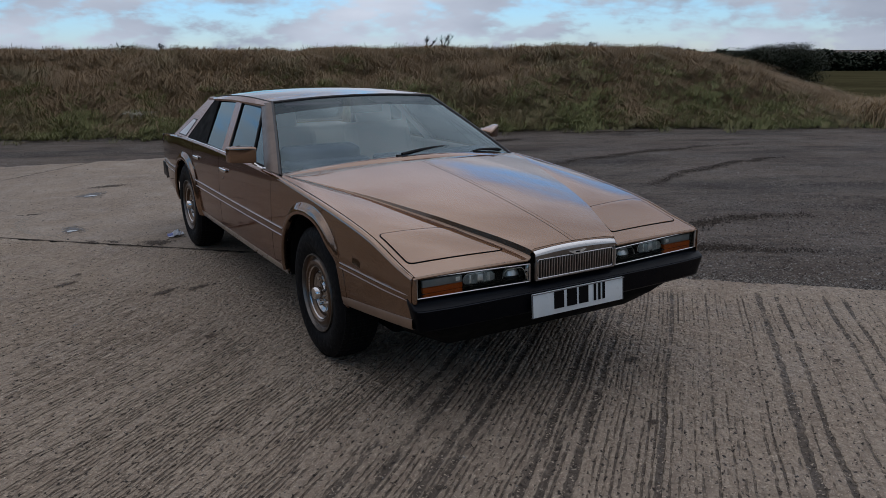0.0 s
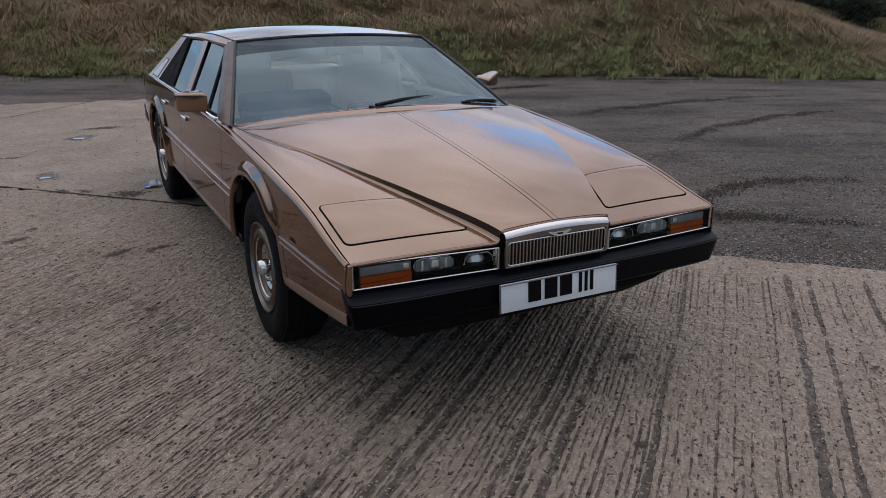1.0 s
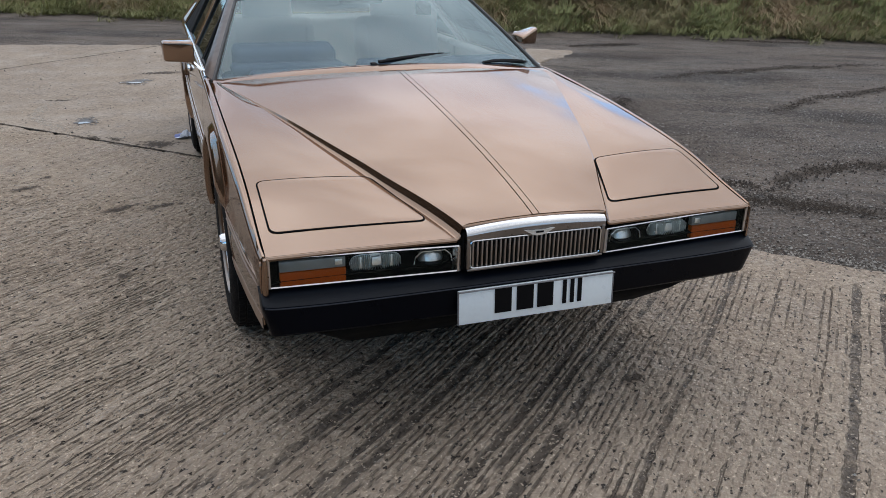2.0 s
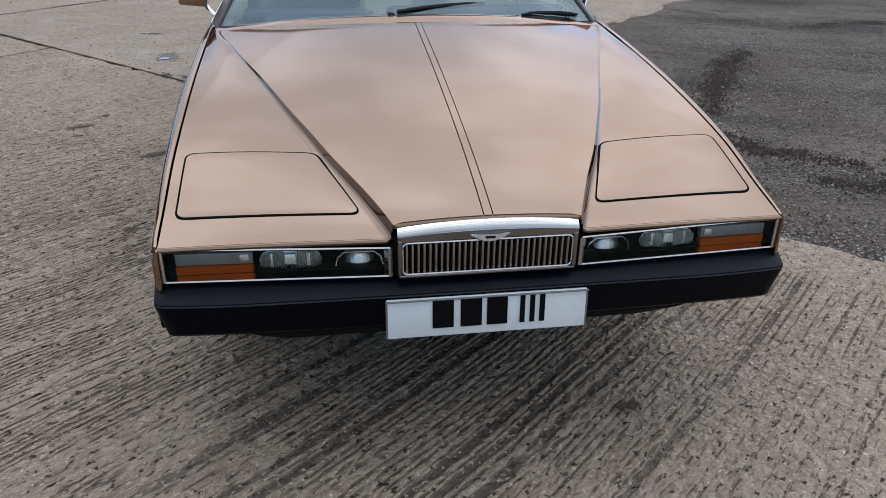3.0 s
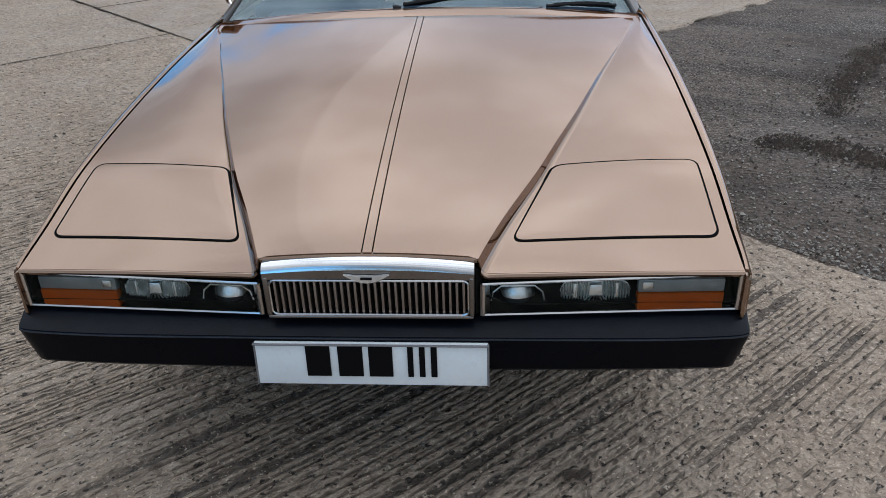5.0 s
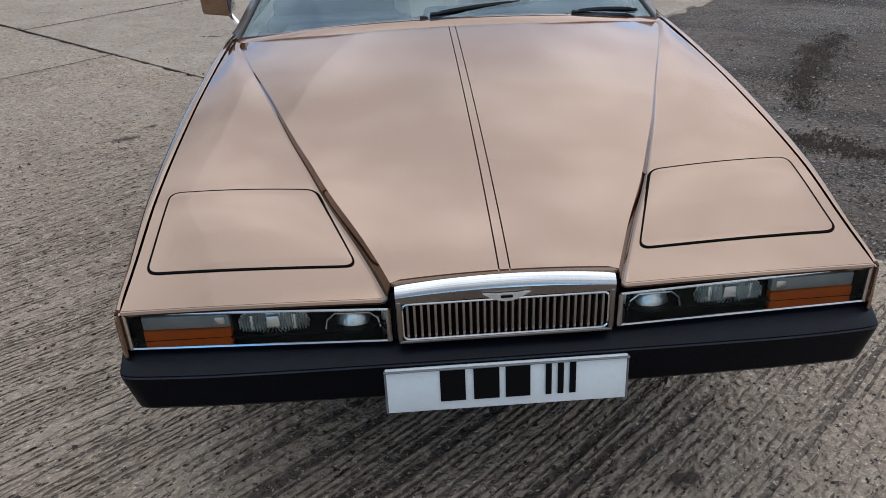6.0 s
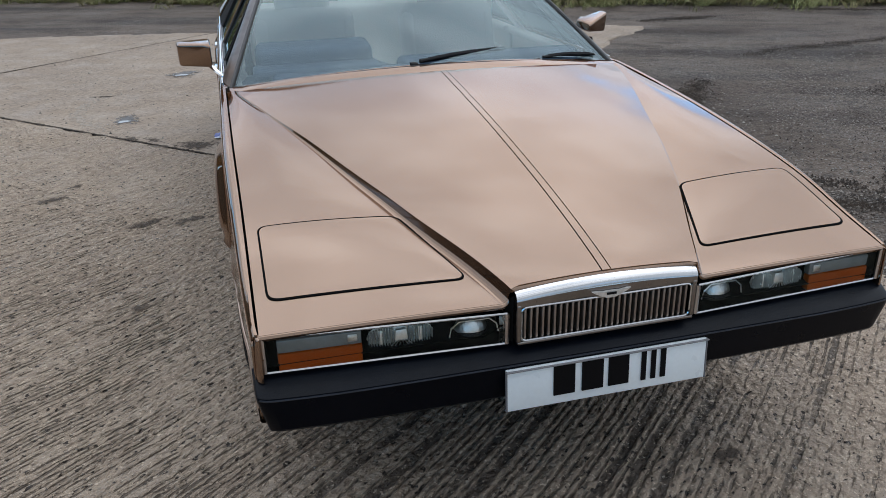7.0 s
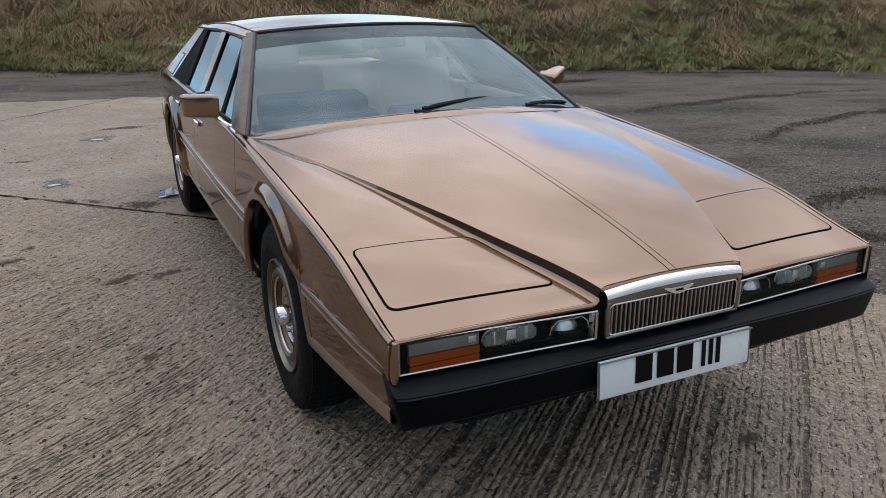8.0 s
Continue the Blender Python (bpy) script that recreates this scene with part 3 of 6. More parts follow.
def build_ground():
    # one sheet to the horizon, finer near the car
    r = np.concatenate([np.linspace(0, 9, 70), np.geomspace(9.3, 22, 26), np.geomspace(24, 2500, 30)])
    a = np.linspace(0, math.tau, 145)
    X = np.array([[-0 + rr * math.cos(t) for t in a] for rr in r])
    Y = np.array([[3 + rr * math.sin(t) for t in a] for rr in r])
    Z = np.zeros_like(X)
    for i in range(X.shape[0]):
        for j in range(X.shape[1]):
            x, y = X[i, j], Y[i, j]
            Z[i, j] = -0.016 + noise.noise(Vector((x * 1.3, y * 1.3, 0))) * 0.006 + noise.noise(Vector((x * 0.3, y * 0.3, 5))) * 0.006
            if r[i] > 22:
                Z[i, j] = far_drop(x, y)
    tagged(sheet("ground", X, Y, Z, ASPHALT), "worn dark asphalt with loose gravel and tyre swirls", "ground", kind="structure")
    # the field past the end of the bank
    fx = np.linspace(16, 330, 60)
    fy = np.linspace(-0.45, 1.2, 60)
    FX = np.repeat(fx[:, None], 60, 1)
    FY = FX * fy[None, :]
    FZ = np.array([[far_drop(FX[i, j], FY[i, j]) + 0.12 + 0.003 * FX[i, j] for j in range(60)] for i in range(60)])
    tagged(sheet("field", FX, FY, FZ, FIELD), "flat green and brown field in the distance", "field", kind="structure")
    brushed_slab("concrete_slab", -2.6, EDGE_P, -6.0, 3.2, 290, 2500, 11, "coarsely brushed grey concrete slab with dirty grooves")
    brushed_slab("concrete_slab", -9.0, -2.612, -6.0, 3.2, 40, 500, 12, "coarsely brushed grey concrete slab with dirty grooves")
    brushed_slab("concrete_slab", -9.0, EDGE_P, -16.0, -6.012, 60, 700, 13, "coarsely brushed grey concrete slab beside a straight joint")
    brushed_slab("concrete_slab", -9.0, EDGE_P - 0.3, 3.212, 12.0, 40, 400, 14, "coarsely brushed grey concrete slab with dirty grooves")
    far = curve([(-30, -4.0), (-17.3, 0.9), (-9.23, 5.83), (-7.17, 7.25), (-4.53, 8.77), (-2.4, 9.62)])
    plain_slab("concrete_slab", lambda v: (EDGE_P + 0.012, max(far(v), EDGE_P + 0.05)), -7.94, -2.64, 130, 90, 21, "pale worn concrete slab with puddles and oil marks")
    plain_slab("concrete_slab", lambda v: (EDGE_P + 0.012, max(far(v), EDGE_P + 0.05)), -15.0, -7.955, 100, 60, 22, "pale worn concrete slab with a ragged far edge")


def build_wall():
    """A plain boarded wall, unseen, added far left to darken the car flank's reflections."""
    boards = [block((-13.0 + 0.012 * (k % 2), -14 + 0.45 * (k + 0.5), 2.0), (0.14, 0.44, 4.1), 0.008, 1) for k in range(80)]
    tagged(mesh_object("unseen_dark_wall", joined(*boards), WALL_DARK), "plain dark board wall, unseen, added to darken the car's reflections", "wall", kind="structure")


def build_bank():
    ss = np.concatenate([np.linspace(0, 24, 150), np.linspace(24.4, 60, 70)])
    ts = np.linspace(0, 2.0, 34)
    pts = np.array([[bank_point(s, t) for t in ts] for s in ss])
    z = pts[:, :, 2].copy()
    z[:, 0] = -0.05
    z[:, -1] = -0.4
    tagged(sheet("bank", pts[:, :, 0], pts[:, :, 1], z, THATCH), "long low earth bank under rough grass", "bank", kind="structure")


def blades(name, mat, count, place, length, label, seed, wide=0.006, droop=0.8, tuft=9):
    """Tufts of bent blades, joined: each blade two quads to a point."""
    r = random.Random(seed)
    verts, faces = [], []
    for _ in range(count):
        x, y, z, k = place(r)
        lean = 2.6 * noise.noise(Vector((x * 1.1, y * 1.1, 2))) + r.gauss(0.0, 0.3)
        for _ in range(tuft):
            L = length * k * r.uniform(0.55, 1.25)
            az = lean + r.gauss(0, 0.75) - 0.6
            bx, by = x + r.gauss(0, 0.05), y + r.gauss(0, 0.05)
            hx, hy = math.cos(az), math.sin(az)
            d = droop * r.uniform(0.5, 1.2)
            w = wide * r.uniform(0.7, 1.5)
            px, py = -hy * w, hx * w
            i = len(verts)
            m1, z1 = 0.30 * L * d, L * (0.62 - 0.12 * d)
            m2, z2 = 0.85 * L * d, L * (0.95 - 0.42 * d)
            verts += [(bx - px, by - py, z - 0.03), (bx + px, by + py, z - 0.03),
                      (bx + hx * m1 + px, by + hy * m1 + py, z + z1), (bx + hx * m1 - px, by + hy * m1 - py, z + z1),
                      (bx + hx * m2, by + hy * m2, z + z2)]
            faces += [(i, i + 1, i + 2, i + 3), (i + 3, i + 2, i + 4)]
    me = bpy.data.meshes.new(name)
    me.from_pydata(verts, [], faces)
    me.materials.append(mat)
    return tagged(new(name, me), label, "grass", kind="stuff")


def build_grass():
    def face(r):
        s = r.uniform(0.3, 25)
        t = r.random() ** 1.1 * 1.12
        x, y, z = bank_point(s, t)
        tussock = noise.noise(Vector((x * 2.3, y * 2.3, 4)))
        return x, y, z, max(0.35, 0.85 + 0.75 * tussock + 0.4 * r.random())

    def left(r):
        s = r.uniform(25, 46)
        x, y, z = bank_point(s, r.random() * 1.12)
        return x, y, z, 1.0

    def foot(r):
        s = r.uniform(-0.0, 26)
        t = abs(r.gauss(0, 0.34 if s < 15 else 0.2)) * (0.4 + 1.2 * abs(noise.noise(Vector((s * 0.7, 3, 1)))) * 2)
        x, y, z = bank_point(s, t)
        k = 0.35 * noise.noise(Vector((s * 0.9, 0, 7)))
        out = abs(r.gauss(0, 0.22)) * (1 if r.random() < 0.75 else 2.2)
        x, y = x + k - 0.15 - 0.55 * out, y + k - 0.2 - 0.83 * out
        return x, y, max(z, -0.02), 0.6 + 0.6 * r.random()

    def crest(r):
        s = r.uniform(1, 40)
        x, y, z = bank_point(s, r.uniform(0.9, 1.5))
        return x, y, z, 0.7 + 0.7 * r.random()

    blades("bank_grass", DRY_GRASS, 17500, face, 0.37, "matted dry brown grass on the bank", 3, 0.0036, 2.2, 13)
    blades("bank_grass", DRY_GRASS, 2600, left, 0.38, "matted dry brown grass on the bank", 4, 0.010, 1.4, 9)
    blades("foot_grass", GREEN_GRASS, 6800, foot, 0.17, "green and straw grass along the foot of the bank", 5, 0.0042, 2.1, 12)
    blades("crest_grass", GREEN_GRASS, 2600, crest, 0.20, "green and straw grass along the top of the bank", 9, 0.0045, 1.9, 11)
    blades("crest_grass", DRY_GRASS, 1300, crest, 0.26, "wispy seed grass along the top of the bank", 6, 0.0035, 0.9, 8)

    for k, (s, tall, lean, wide) in enumerate(((11.1, 0.48, 0.35, 1.0), (11.5, 0.40, 0.3, 1.0), (7.6, 0.30, 0.4, 1.0), (19.7, 0.28, 0.5, 2.2), (18.6, 0.30, 0.1, 1.2), (17.8, 0.26, 0.3, 1.6), (5.6, 0.30, 0.2, 1.0))):
        weed(s, tall, lean, 50 + k, wide)

    def end(r):
        x, y = 13.2 + r.uniform(0, 7), 0
        y = 7.0 - (x - 13.2) * 0.62 + r.gauss(0, 0.9)
        return x, y + 0.4, -0.02, 0.8 + 0.8 * r.random()
    blades("verge_grass", DRY_GRASS, 1300, end, 0.42, "tall straw-coloured grass beyond the end of the bank", 7, 0.007, 0.6, 9)


def weed(s, tall, lean, seed, spread=1.0):
    """A dead branching weed on top of the bank."""
    r = random.Random(seed)
    x, y, z = bank_point(s, 1.0)
    w = thing("weed", (x, y, z), "dead dark branching weed on top of the bank", "weed", group="weeds on the bank")
    for _ in range(r.randint(6, 9)):
        az, d = r.uniform(0, math.tau), tall * spread * r.uniform(0.15, 0.55)
        h = tall * r.uniform(0.6, 1.0)
        top = (x + d * math.cos(az) + lean * h, y + d * math.sin(az), z + h)
        mid = (x + 0.35 * d * math.cos(az) + 0.2 * lean * h, y + 0.35 * d * math.sin(az), z + 0.55 * h)
        geo = [tube([(x, y, z - 0.1), mid, top], 0.010, 5, taper=lambda q: 1.2 - 0.8 * q)]
        for _ in range(5):
            f = 0.35 + 0.6 * r.random()
            b = mix3(mid, top, f)
            a = r.uniform(0, math.tau)
            geo.append(tube([b, (b[0] + 0.16 * tall * math.cos(a), b[1] + 0.16 * tall * math.sin(a), b[2] + 0.16 * tall)], 0.006, 4, taper=lambda q: 1.2 - 0.8 * q))
        part("stem", joined(*geo), BARK, w)
    return w


def leaf_clump(r, cx, cy, cz, sx, sy, sz, count, size, verts, faces):
    for _ in range(count):
        u, v, w = (max(-0.8, min(0.8, r.gauss(0, 0.42))) for _ in range(3))
        x, y, z = cx + u * sx, cy + v * sy, cz + w * sz
        a, b = r.uniform(0, math.tau), r.uniform(-1, 1)
        d1 = Vector((math.cos(a), math.sin(a), b)).normalized() * size * r.uniform(0.5, 1.3)
        d2 = d1.cross(Vector((r.random() - 0.5, r.random() - 0.5, 1))).normalized() * size * 0.55
        p = Vector((x, y, z))
        i = len(verts)
        verts += [tuple(p - d1), tuple(p + d2), tuple(p + d1), tuple(p - d2)]
        faces += [(i, i + 1, i + 2, i + 3)]


def tree(at, height, spread, seed, label, group, leaf, many=70):
    r = random.Random(seed)
    x, y, z = at
    t = thing("tree", at, label, "tree", group=group)
    trunk = tube([(x, y, z - 0.3), (x + r.gauss(0, .1), y, z + height * 0.3), (x + r.gauss(0, .2), y, z + height * 0.62)], height * 0.035, 7, taper=lambda k: 1 - 0.7 * k)
    limbs = [tube([(x, y, z + height * 0.25 + height * 0.06 * k), (x + spread * 0.45 * math.cos(k * 2.1), y + spread * 0.45 * math.sin(k * 2.1), z + height * (0.5 + 0.06 * k))], height * 0.014, 5, taper=lambda q: 1 - 0.6 * q) for k in range(5)]
    part("trunk", joined(trunk, *limbs), BARK, t)
    verts, faces = [], []
    for _ in range(30):
        a, d, h = r.uniform(0, math.tau), spread * 0.5 * math.sqrt(r.random()), r.uniform(0.06, 0.95)
        d *= 1.15 - abs(h - 0.5)
        leaf_clump(r, x + d * math.cos(a), y + d * math.sin(a), z + height * h * 0.95, spread * 0.3, spread * 0.3, height * 0.16, many, leaf, verts, faces)
    part("crown", (verts, faces), LEAVES, t)
    return t


def build_far():
    r = random.Random(8)
    for i in range(44):
        az = radians(20 + i * 0.85 + r.uniform(-0.4, 0.4))
        d = 290 + r.uniform(-14, 14)
        x, y = -2.28 + d * math.cos(az), -2.66 + d * math.sin(az)
        tree((x, y, far_drop(x, y)), r.uniform(6.3, 8.2), r.uniform(8, 11), 100 + i, "dark distant tree in a belt along the field", "far tree belt", 0.75)
    for i in range(9):
        az = radians(35.2 + i * 0.62)
        d = 52 + r.uniform(-4, 4)
        x, y = -2.28 + d * math.cos(az), -2.66 + d * math.sin(az)
        h = (2.5, 2.6, 2.65, 2.6, 2.5, 2.5, 2.4, 2.3, 2.2)[i] * r.uniform(0.92, 1.05)
        tree((x, y, far_drop(x, y)), h, r.uniform(2.2, 3.0), 200 + i, "scrubby dark hawthorn bush behind the bank", "scrub behind the bank", 0.052, 330)


# ---- the car: nose at y = 0, tail towards +y, centre line x = 0 ----
CAR = thing("car", (0, 2.6, 0), "bronze metallic wedge-shaped four-door saloon parked on concrete", "car")

WB = curve([(0.03, 0.827), (0.5, 0.830), (1.1, 0.838), (1.75, 0.842)])
ZE = curve([(0.03, 0.676), (0.08, 0.686), (0.2, 0.713), (0.46, 0.779), (0.75, 0.822), (1.2, 0.868), (1.75, 0.905)])
WC = curve([(0.03, 0.236), (0.2, 0.304), (0.4, 0.391), (0.545, 0.445), (0.72, 0.509), (1.02, 0.608), (1.32, 0.710), (1.62, 0.800)])
ZC = curve([(0.03, 0.730), (0.1, 0.749), (0.3, 0.792), (0.55, 0.835), (1.0, 0.896), (1.535, 0.951), (1.7, 0.965)])
ZT = curve([(0.03, 0.719), (0.1, 0.739), (0.3, 0.778), (0.55, 0.817), (1.0, 0.864), (1.45, 0.895), (1.7, 0.905)])
STEP = curve([(0.03, 0.038), (0.2, 0.035), (0.5, 0.028), (0.75, 0.0205), (1.0, 0.0125), (1.4, 0.002), (1.7, 0.0)])


def step_run(y):
    """Widths of the step's steep face and of the rounded foot below it."""
    k = STEP(y) / 0.038
    return 0.002 + 0.0045 * k, 0.002 + 0.0150 * k


def bonnet_z(w, y):
    """Height of the bonnet's skin, centre panel raised between two creases."""
    wc = WC(y)
    if w <= wc:
        return ZT(y) + (ZC(y) - ZT(y)) * (1 - (w / wc) ** 2)
    face, foot = step_run(y)
    sw = face + foot
    if w <= wc + face:
        return ZT(y) - 0.66 * STEP(y) * (w - wc) / face
    if w <= wc + sw:
        return ZT(y) - STEP(y) * (1 - 0.34 * (1 - (w - wc - face) / foot) ** 2)
    t = (w - wc - sw) / max(WB(y) - wc - sw, 1e-3)
    lo = ZT(y) - STEP(y)
    return lo + (ZE(y) - lo) * t + 0.006 * math.sin(math.pi * min(max(t, 0), 1)) * min(1, y / 0.3)


def bonnet_rear(w):
    return 1.535 + 0.13 * (w / 0.84) ** 2


def nose_y(w):
    return 0.058 if w < 0.237 else 0.052 + 0.022 * (w - 0.237) / 0.59


def bonnet_skin(sx, w_of, ys=40, lift=0.0):
    rows = []
    for k in range(ys + 1):
        s = (k / ys) ** 1.15
        row = []
        for f in w_of:
            y = nose_y(0.3) + s * (bonnet_rear(0.4) - nose_y(0.3))
            for _ in range(8):
                w = f(y)
                y = nose_y(w) + s * (bonnet_rear(w) - nose_y(w))
            w = f(y)
            row.append((sx * w, y, bonnet_z(w, y) + lift))
        rows.append(row)
    return grid(rows)


def lid(sx, corners, lift, thick, radius=0.03, shrink=0.0, n=6):
    """A panel with rounded corners that follows the bonnet, given by four (w, y) corners."""
    cs = [Vector((c[0], c[1])) for c in corners]
    mid = sum(cs, Vector((0, 0))) / 4
    ring = []
    for i in range(4):
        a, b, c = cs[i - 1], cs[i], cs[(i + 1) % 4]
        u, v = (a - b).normalized(), (c - b).normalized()
        inward = (u + v).normalized() * shrink * 1.35
        b2 = b + inward
        for k in range(n + 1):
            t = k / n
            p0, p2 = b2 + u * radius, b2 + v * radius
            ring.append((1 - t) ** 2 * p0 + 2 * t * (1 - t) * b2 + t * t * p2)
        far = cs[(i + 1) % 4] + ((cs[i] - cs[(i + 1) % 4]).normalized() + (cs[(i + 2) % 4] - cs[(i + 1) % 4]).normalized()).normalized() * shrink * 1.35
        for k in range(1, 8):
            ring.append((b2 + v * radius).lerp(far - v * radius, k / 8))
    rows = [[(sx * p.x, p.y, bonnet_z(p.x, p.y) + lift - thick) for p in ring]]
    for f in (1.0, 0.96, 0.8, 0.6, 0.4, 0.2, 0.02):
        row = []
        for p in ring:
            q = mid.lerp(p, f)
            row.append((sx * q.x, q.y, bonnet_z(q.x, q.y) + lift - (0.0004 if f == 1.0 else 0)))
        rows.append(row)
    v, f = grid(rows, True)
    m = len(ring)
    return v, f + [tuple(range(len(v) - m, len(v)))]


WM = curve([(0.03, 0.839), (0.1, 0.847), (0.3, 0.858), (0.5, 0.866), (0.8, 0.877), (1.1, 0.884), (2.5, 0.890), (4.0, 0.881), (4.7, 0.860), (5.25, 0.810)])
PROF = curve([(0.30, 0.040), (0.36, 0.018), (0.42, 0.005), (0.52, 0.0), (0.62, 0.000), (0.75, 0.004), (0.86, 0.012), (0.94, 0.022)])
BELT = curve([(0.03, 0.676), (0.08, 0.686), (0.2, 0.713), (0.46, 0.779), (0.75, 0.822), (1.2, 0.868), (1.75, 0.905), (2.4, 0.918), (3.2, 0.925), (4.1, 0.918), (4.6, 0.895), (5.25, 0.845)])
ARCHES = ((1.150, 0.392, 0.380), (4.03, 0.405, 0.34))


def side_w(y, z):
    """Half width of the body's flank, with the swage line before the front wheel."""
    w = WM(y) - PROF(z)
    if 0.08 < y < 0.80:
        d = (z - 0.633) / 0.020
        fade = min(1.0, (y - 0.08) / 0.5)
        if abs(d) < 1:
            w += 0.013 * fade * (1 - abs(d)) ** 1.3
    return w


def arch_z(y):
    """Lower limit of the flank inside a wheel arch, or None."""
    for c, r, zc in ARCHES:
        d = abs(y - c) / r
        if d < 1:
            return zc + r * (1 - d ** 2.25) ** (1 / 2.25)
    return None


def low_z(y):
    if y < 0.758:
        base = 0.389 + (0.758 - y) * 0.112
    elif y > 4.43:
        base = 0.37 + (y - 4.43) * 0.11
    else:
        base = 0.345
    a = arch_z(y)
    return max(base, a) if a else base


def flank(sx, y0, y1, n, rows=18, z0=None, z1=None, out=0.0):
    ys = set(np.linspace(y0, y1, n))
    for c, r, _ in ARCHES:
        for a in np.linspace(0, math.pi, 41):
            v = c + r * 0.9995 * math.cos(a)
            if y0 < v < y1:
                ys.add(v)
    out_rows = []
    for y in sorted(ys):
        lo = low_z(y) if z0 is None else z0(y)
        hi = BELT(y) - 0.012 if z1 is None else z1(y)
        base = 0.33 if z0 is None else lo
        zs = [max(lo, base + (hi - base) * k / rows) for k in range(rows + 1)]
        out_rows.append([(sx * (side_w(y, z) + out), y, z) for z in zs])
    return grid(out_rows)


def shoulder(sx, y0, y1, n):
    """The narrow ledge from the flank's top to the bonnet gap or the glass."""
    rows = []
    for y in np.linspace(y0, y1, n):
        zt = BELT(y)
        wo = side_w(y, zt - 0.012)
        wi = WB(y) + 0.008 if y < 1.74 else 0.838 - max(0, y - 4.2) * 0.06
        wi = min(wi, wo - 0.012)
        rows.append([(sx * wo, y, zt - 0.012), (sx * (wo - 0.003), y, zt - 0.005), (sx * (wo - 0.009), y, zt - 0.0005), (sx * (wi + 0.3 * (wo - wi)), y, zt + 0.002), (sx * wi, y, zt + 0.001), (sx * (wi - 0.002), y, zt - 0.02)])
    return grid(rows)


def arch_lip(sx, c, r, zc, tail):
    """A flared lip round a wheel arch."""
    rows = []
    for k in range(49):
        a = math.pi * k / 48
        ca, sa = math.cos(a), math.sin(a)
        row = []
        for dr, o in ((0.058, 0.0), (0.050, 0.004), (0.036, 0.016), (0.020, 0.025), (0.006, 0.028), (-0.002, 0.026), (-0.004, 0.018), (-0.004, 0.004)):
            rr = r + dr
            y = c + rr * (abs(ca) ** (2 / 2.25)) * (1 if ca >= 0 else -1)
            z = zc + rr * (sa ** (2 / 2.25) if sa > 1e-6 else 0)
            if tail and y < c:
                t = min(1.0, max(0.0, (z - 0.575) / 0.11))
                o = o * t * t * (3 - 2 * t) + 0.002
            row.append((sx * (side_w(y, max(z, 0.33)) + o), y, z))
        rows.append(row)
    return grid(rows)


def glass_w(z):
    return 0.848 - (z - 0.92) * 0.645


def side_plane(pts, sx, out=0.0):
    """Points (y, z) laid on the leaning side of the cabin."""
    return [(sx * (glass_w(z) + out), y, z) for y, z in pts]


def plank(pts, sx, depth=0.012, out=0.0):
    """A flat panel on the cabin's side with thickness, outline given as (y, z)."""
    n = len(pts)
    a, b = side_plane(pts, sx, out), side_plane(pts, sx, out - depth)
    return a + b, [tuple(range(n)), tuple(range(2 * n - 1, n - 1, -1))] + [(i, (i + 1) % n, n + (i + 1) % n, n + i) for i in range(n)]


def screen_point(u, v):
    """The windscreen: u from -1 to 1 across, v from 0 at its foot to 1."""
    k = u * u
    foot = (0.828 * u, 1.602 + 0.128 * k, 0.964 - 0.064 * k)
    head = (0.606 * u, 2.415 + 0.048 * k, 1.303 - 0.028 * k)
    p = mix3(foot, head, v)
    bulge = 0.018 * math.sin(math.pi * v) * (1 - 0.6 * k)
    return p[0], p[1] - bulge * 0.5, p[2] + bulge


def screen(u0, u1, v0, v1, nu=24, nv=12, lift=0.0):
    return grid([[tuple(Vector(screen_point(u0 + (u1 - u0) * i / nu, v0 + (v1 - v0) * j / nv)) + Vector((0, -0.4, 0.9)) * lift) for i in range(nu + 1)] for j in range(nv + 1)])


ROOF_W = curve([(2.42, 0.600), (3.0, 0.610), (3.6, 0.612), (3.95, 0.60)])
ROOF_ZE = curve([(2.42, 1.279), (3.0, 1.293), (3.5, 1.280), (3.95, 1.245)])
ROOF_ZC = curve([(2.42, 1.308), (3.0, 1.328), (3.5, 1.318), (3.95, 1.275)])


def roof_point(u, y):
    k = abs(u) ** 2.2
    yy = y + (0.045 * u * u if y < 2.6 else 0)
    return u * ROOF_W(y), yy, ROOF_ZC(y) + (ROOF_ZE(y) - ROOF_ZC(y)) * k


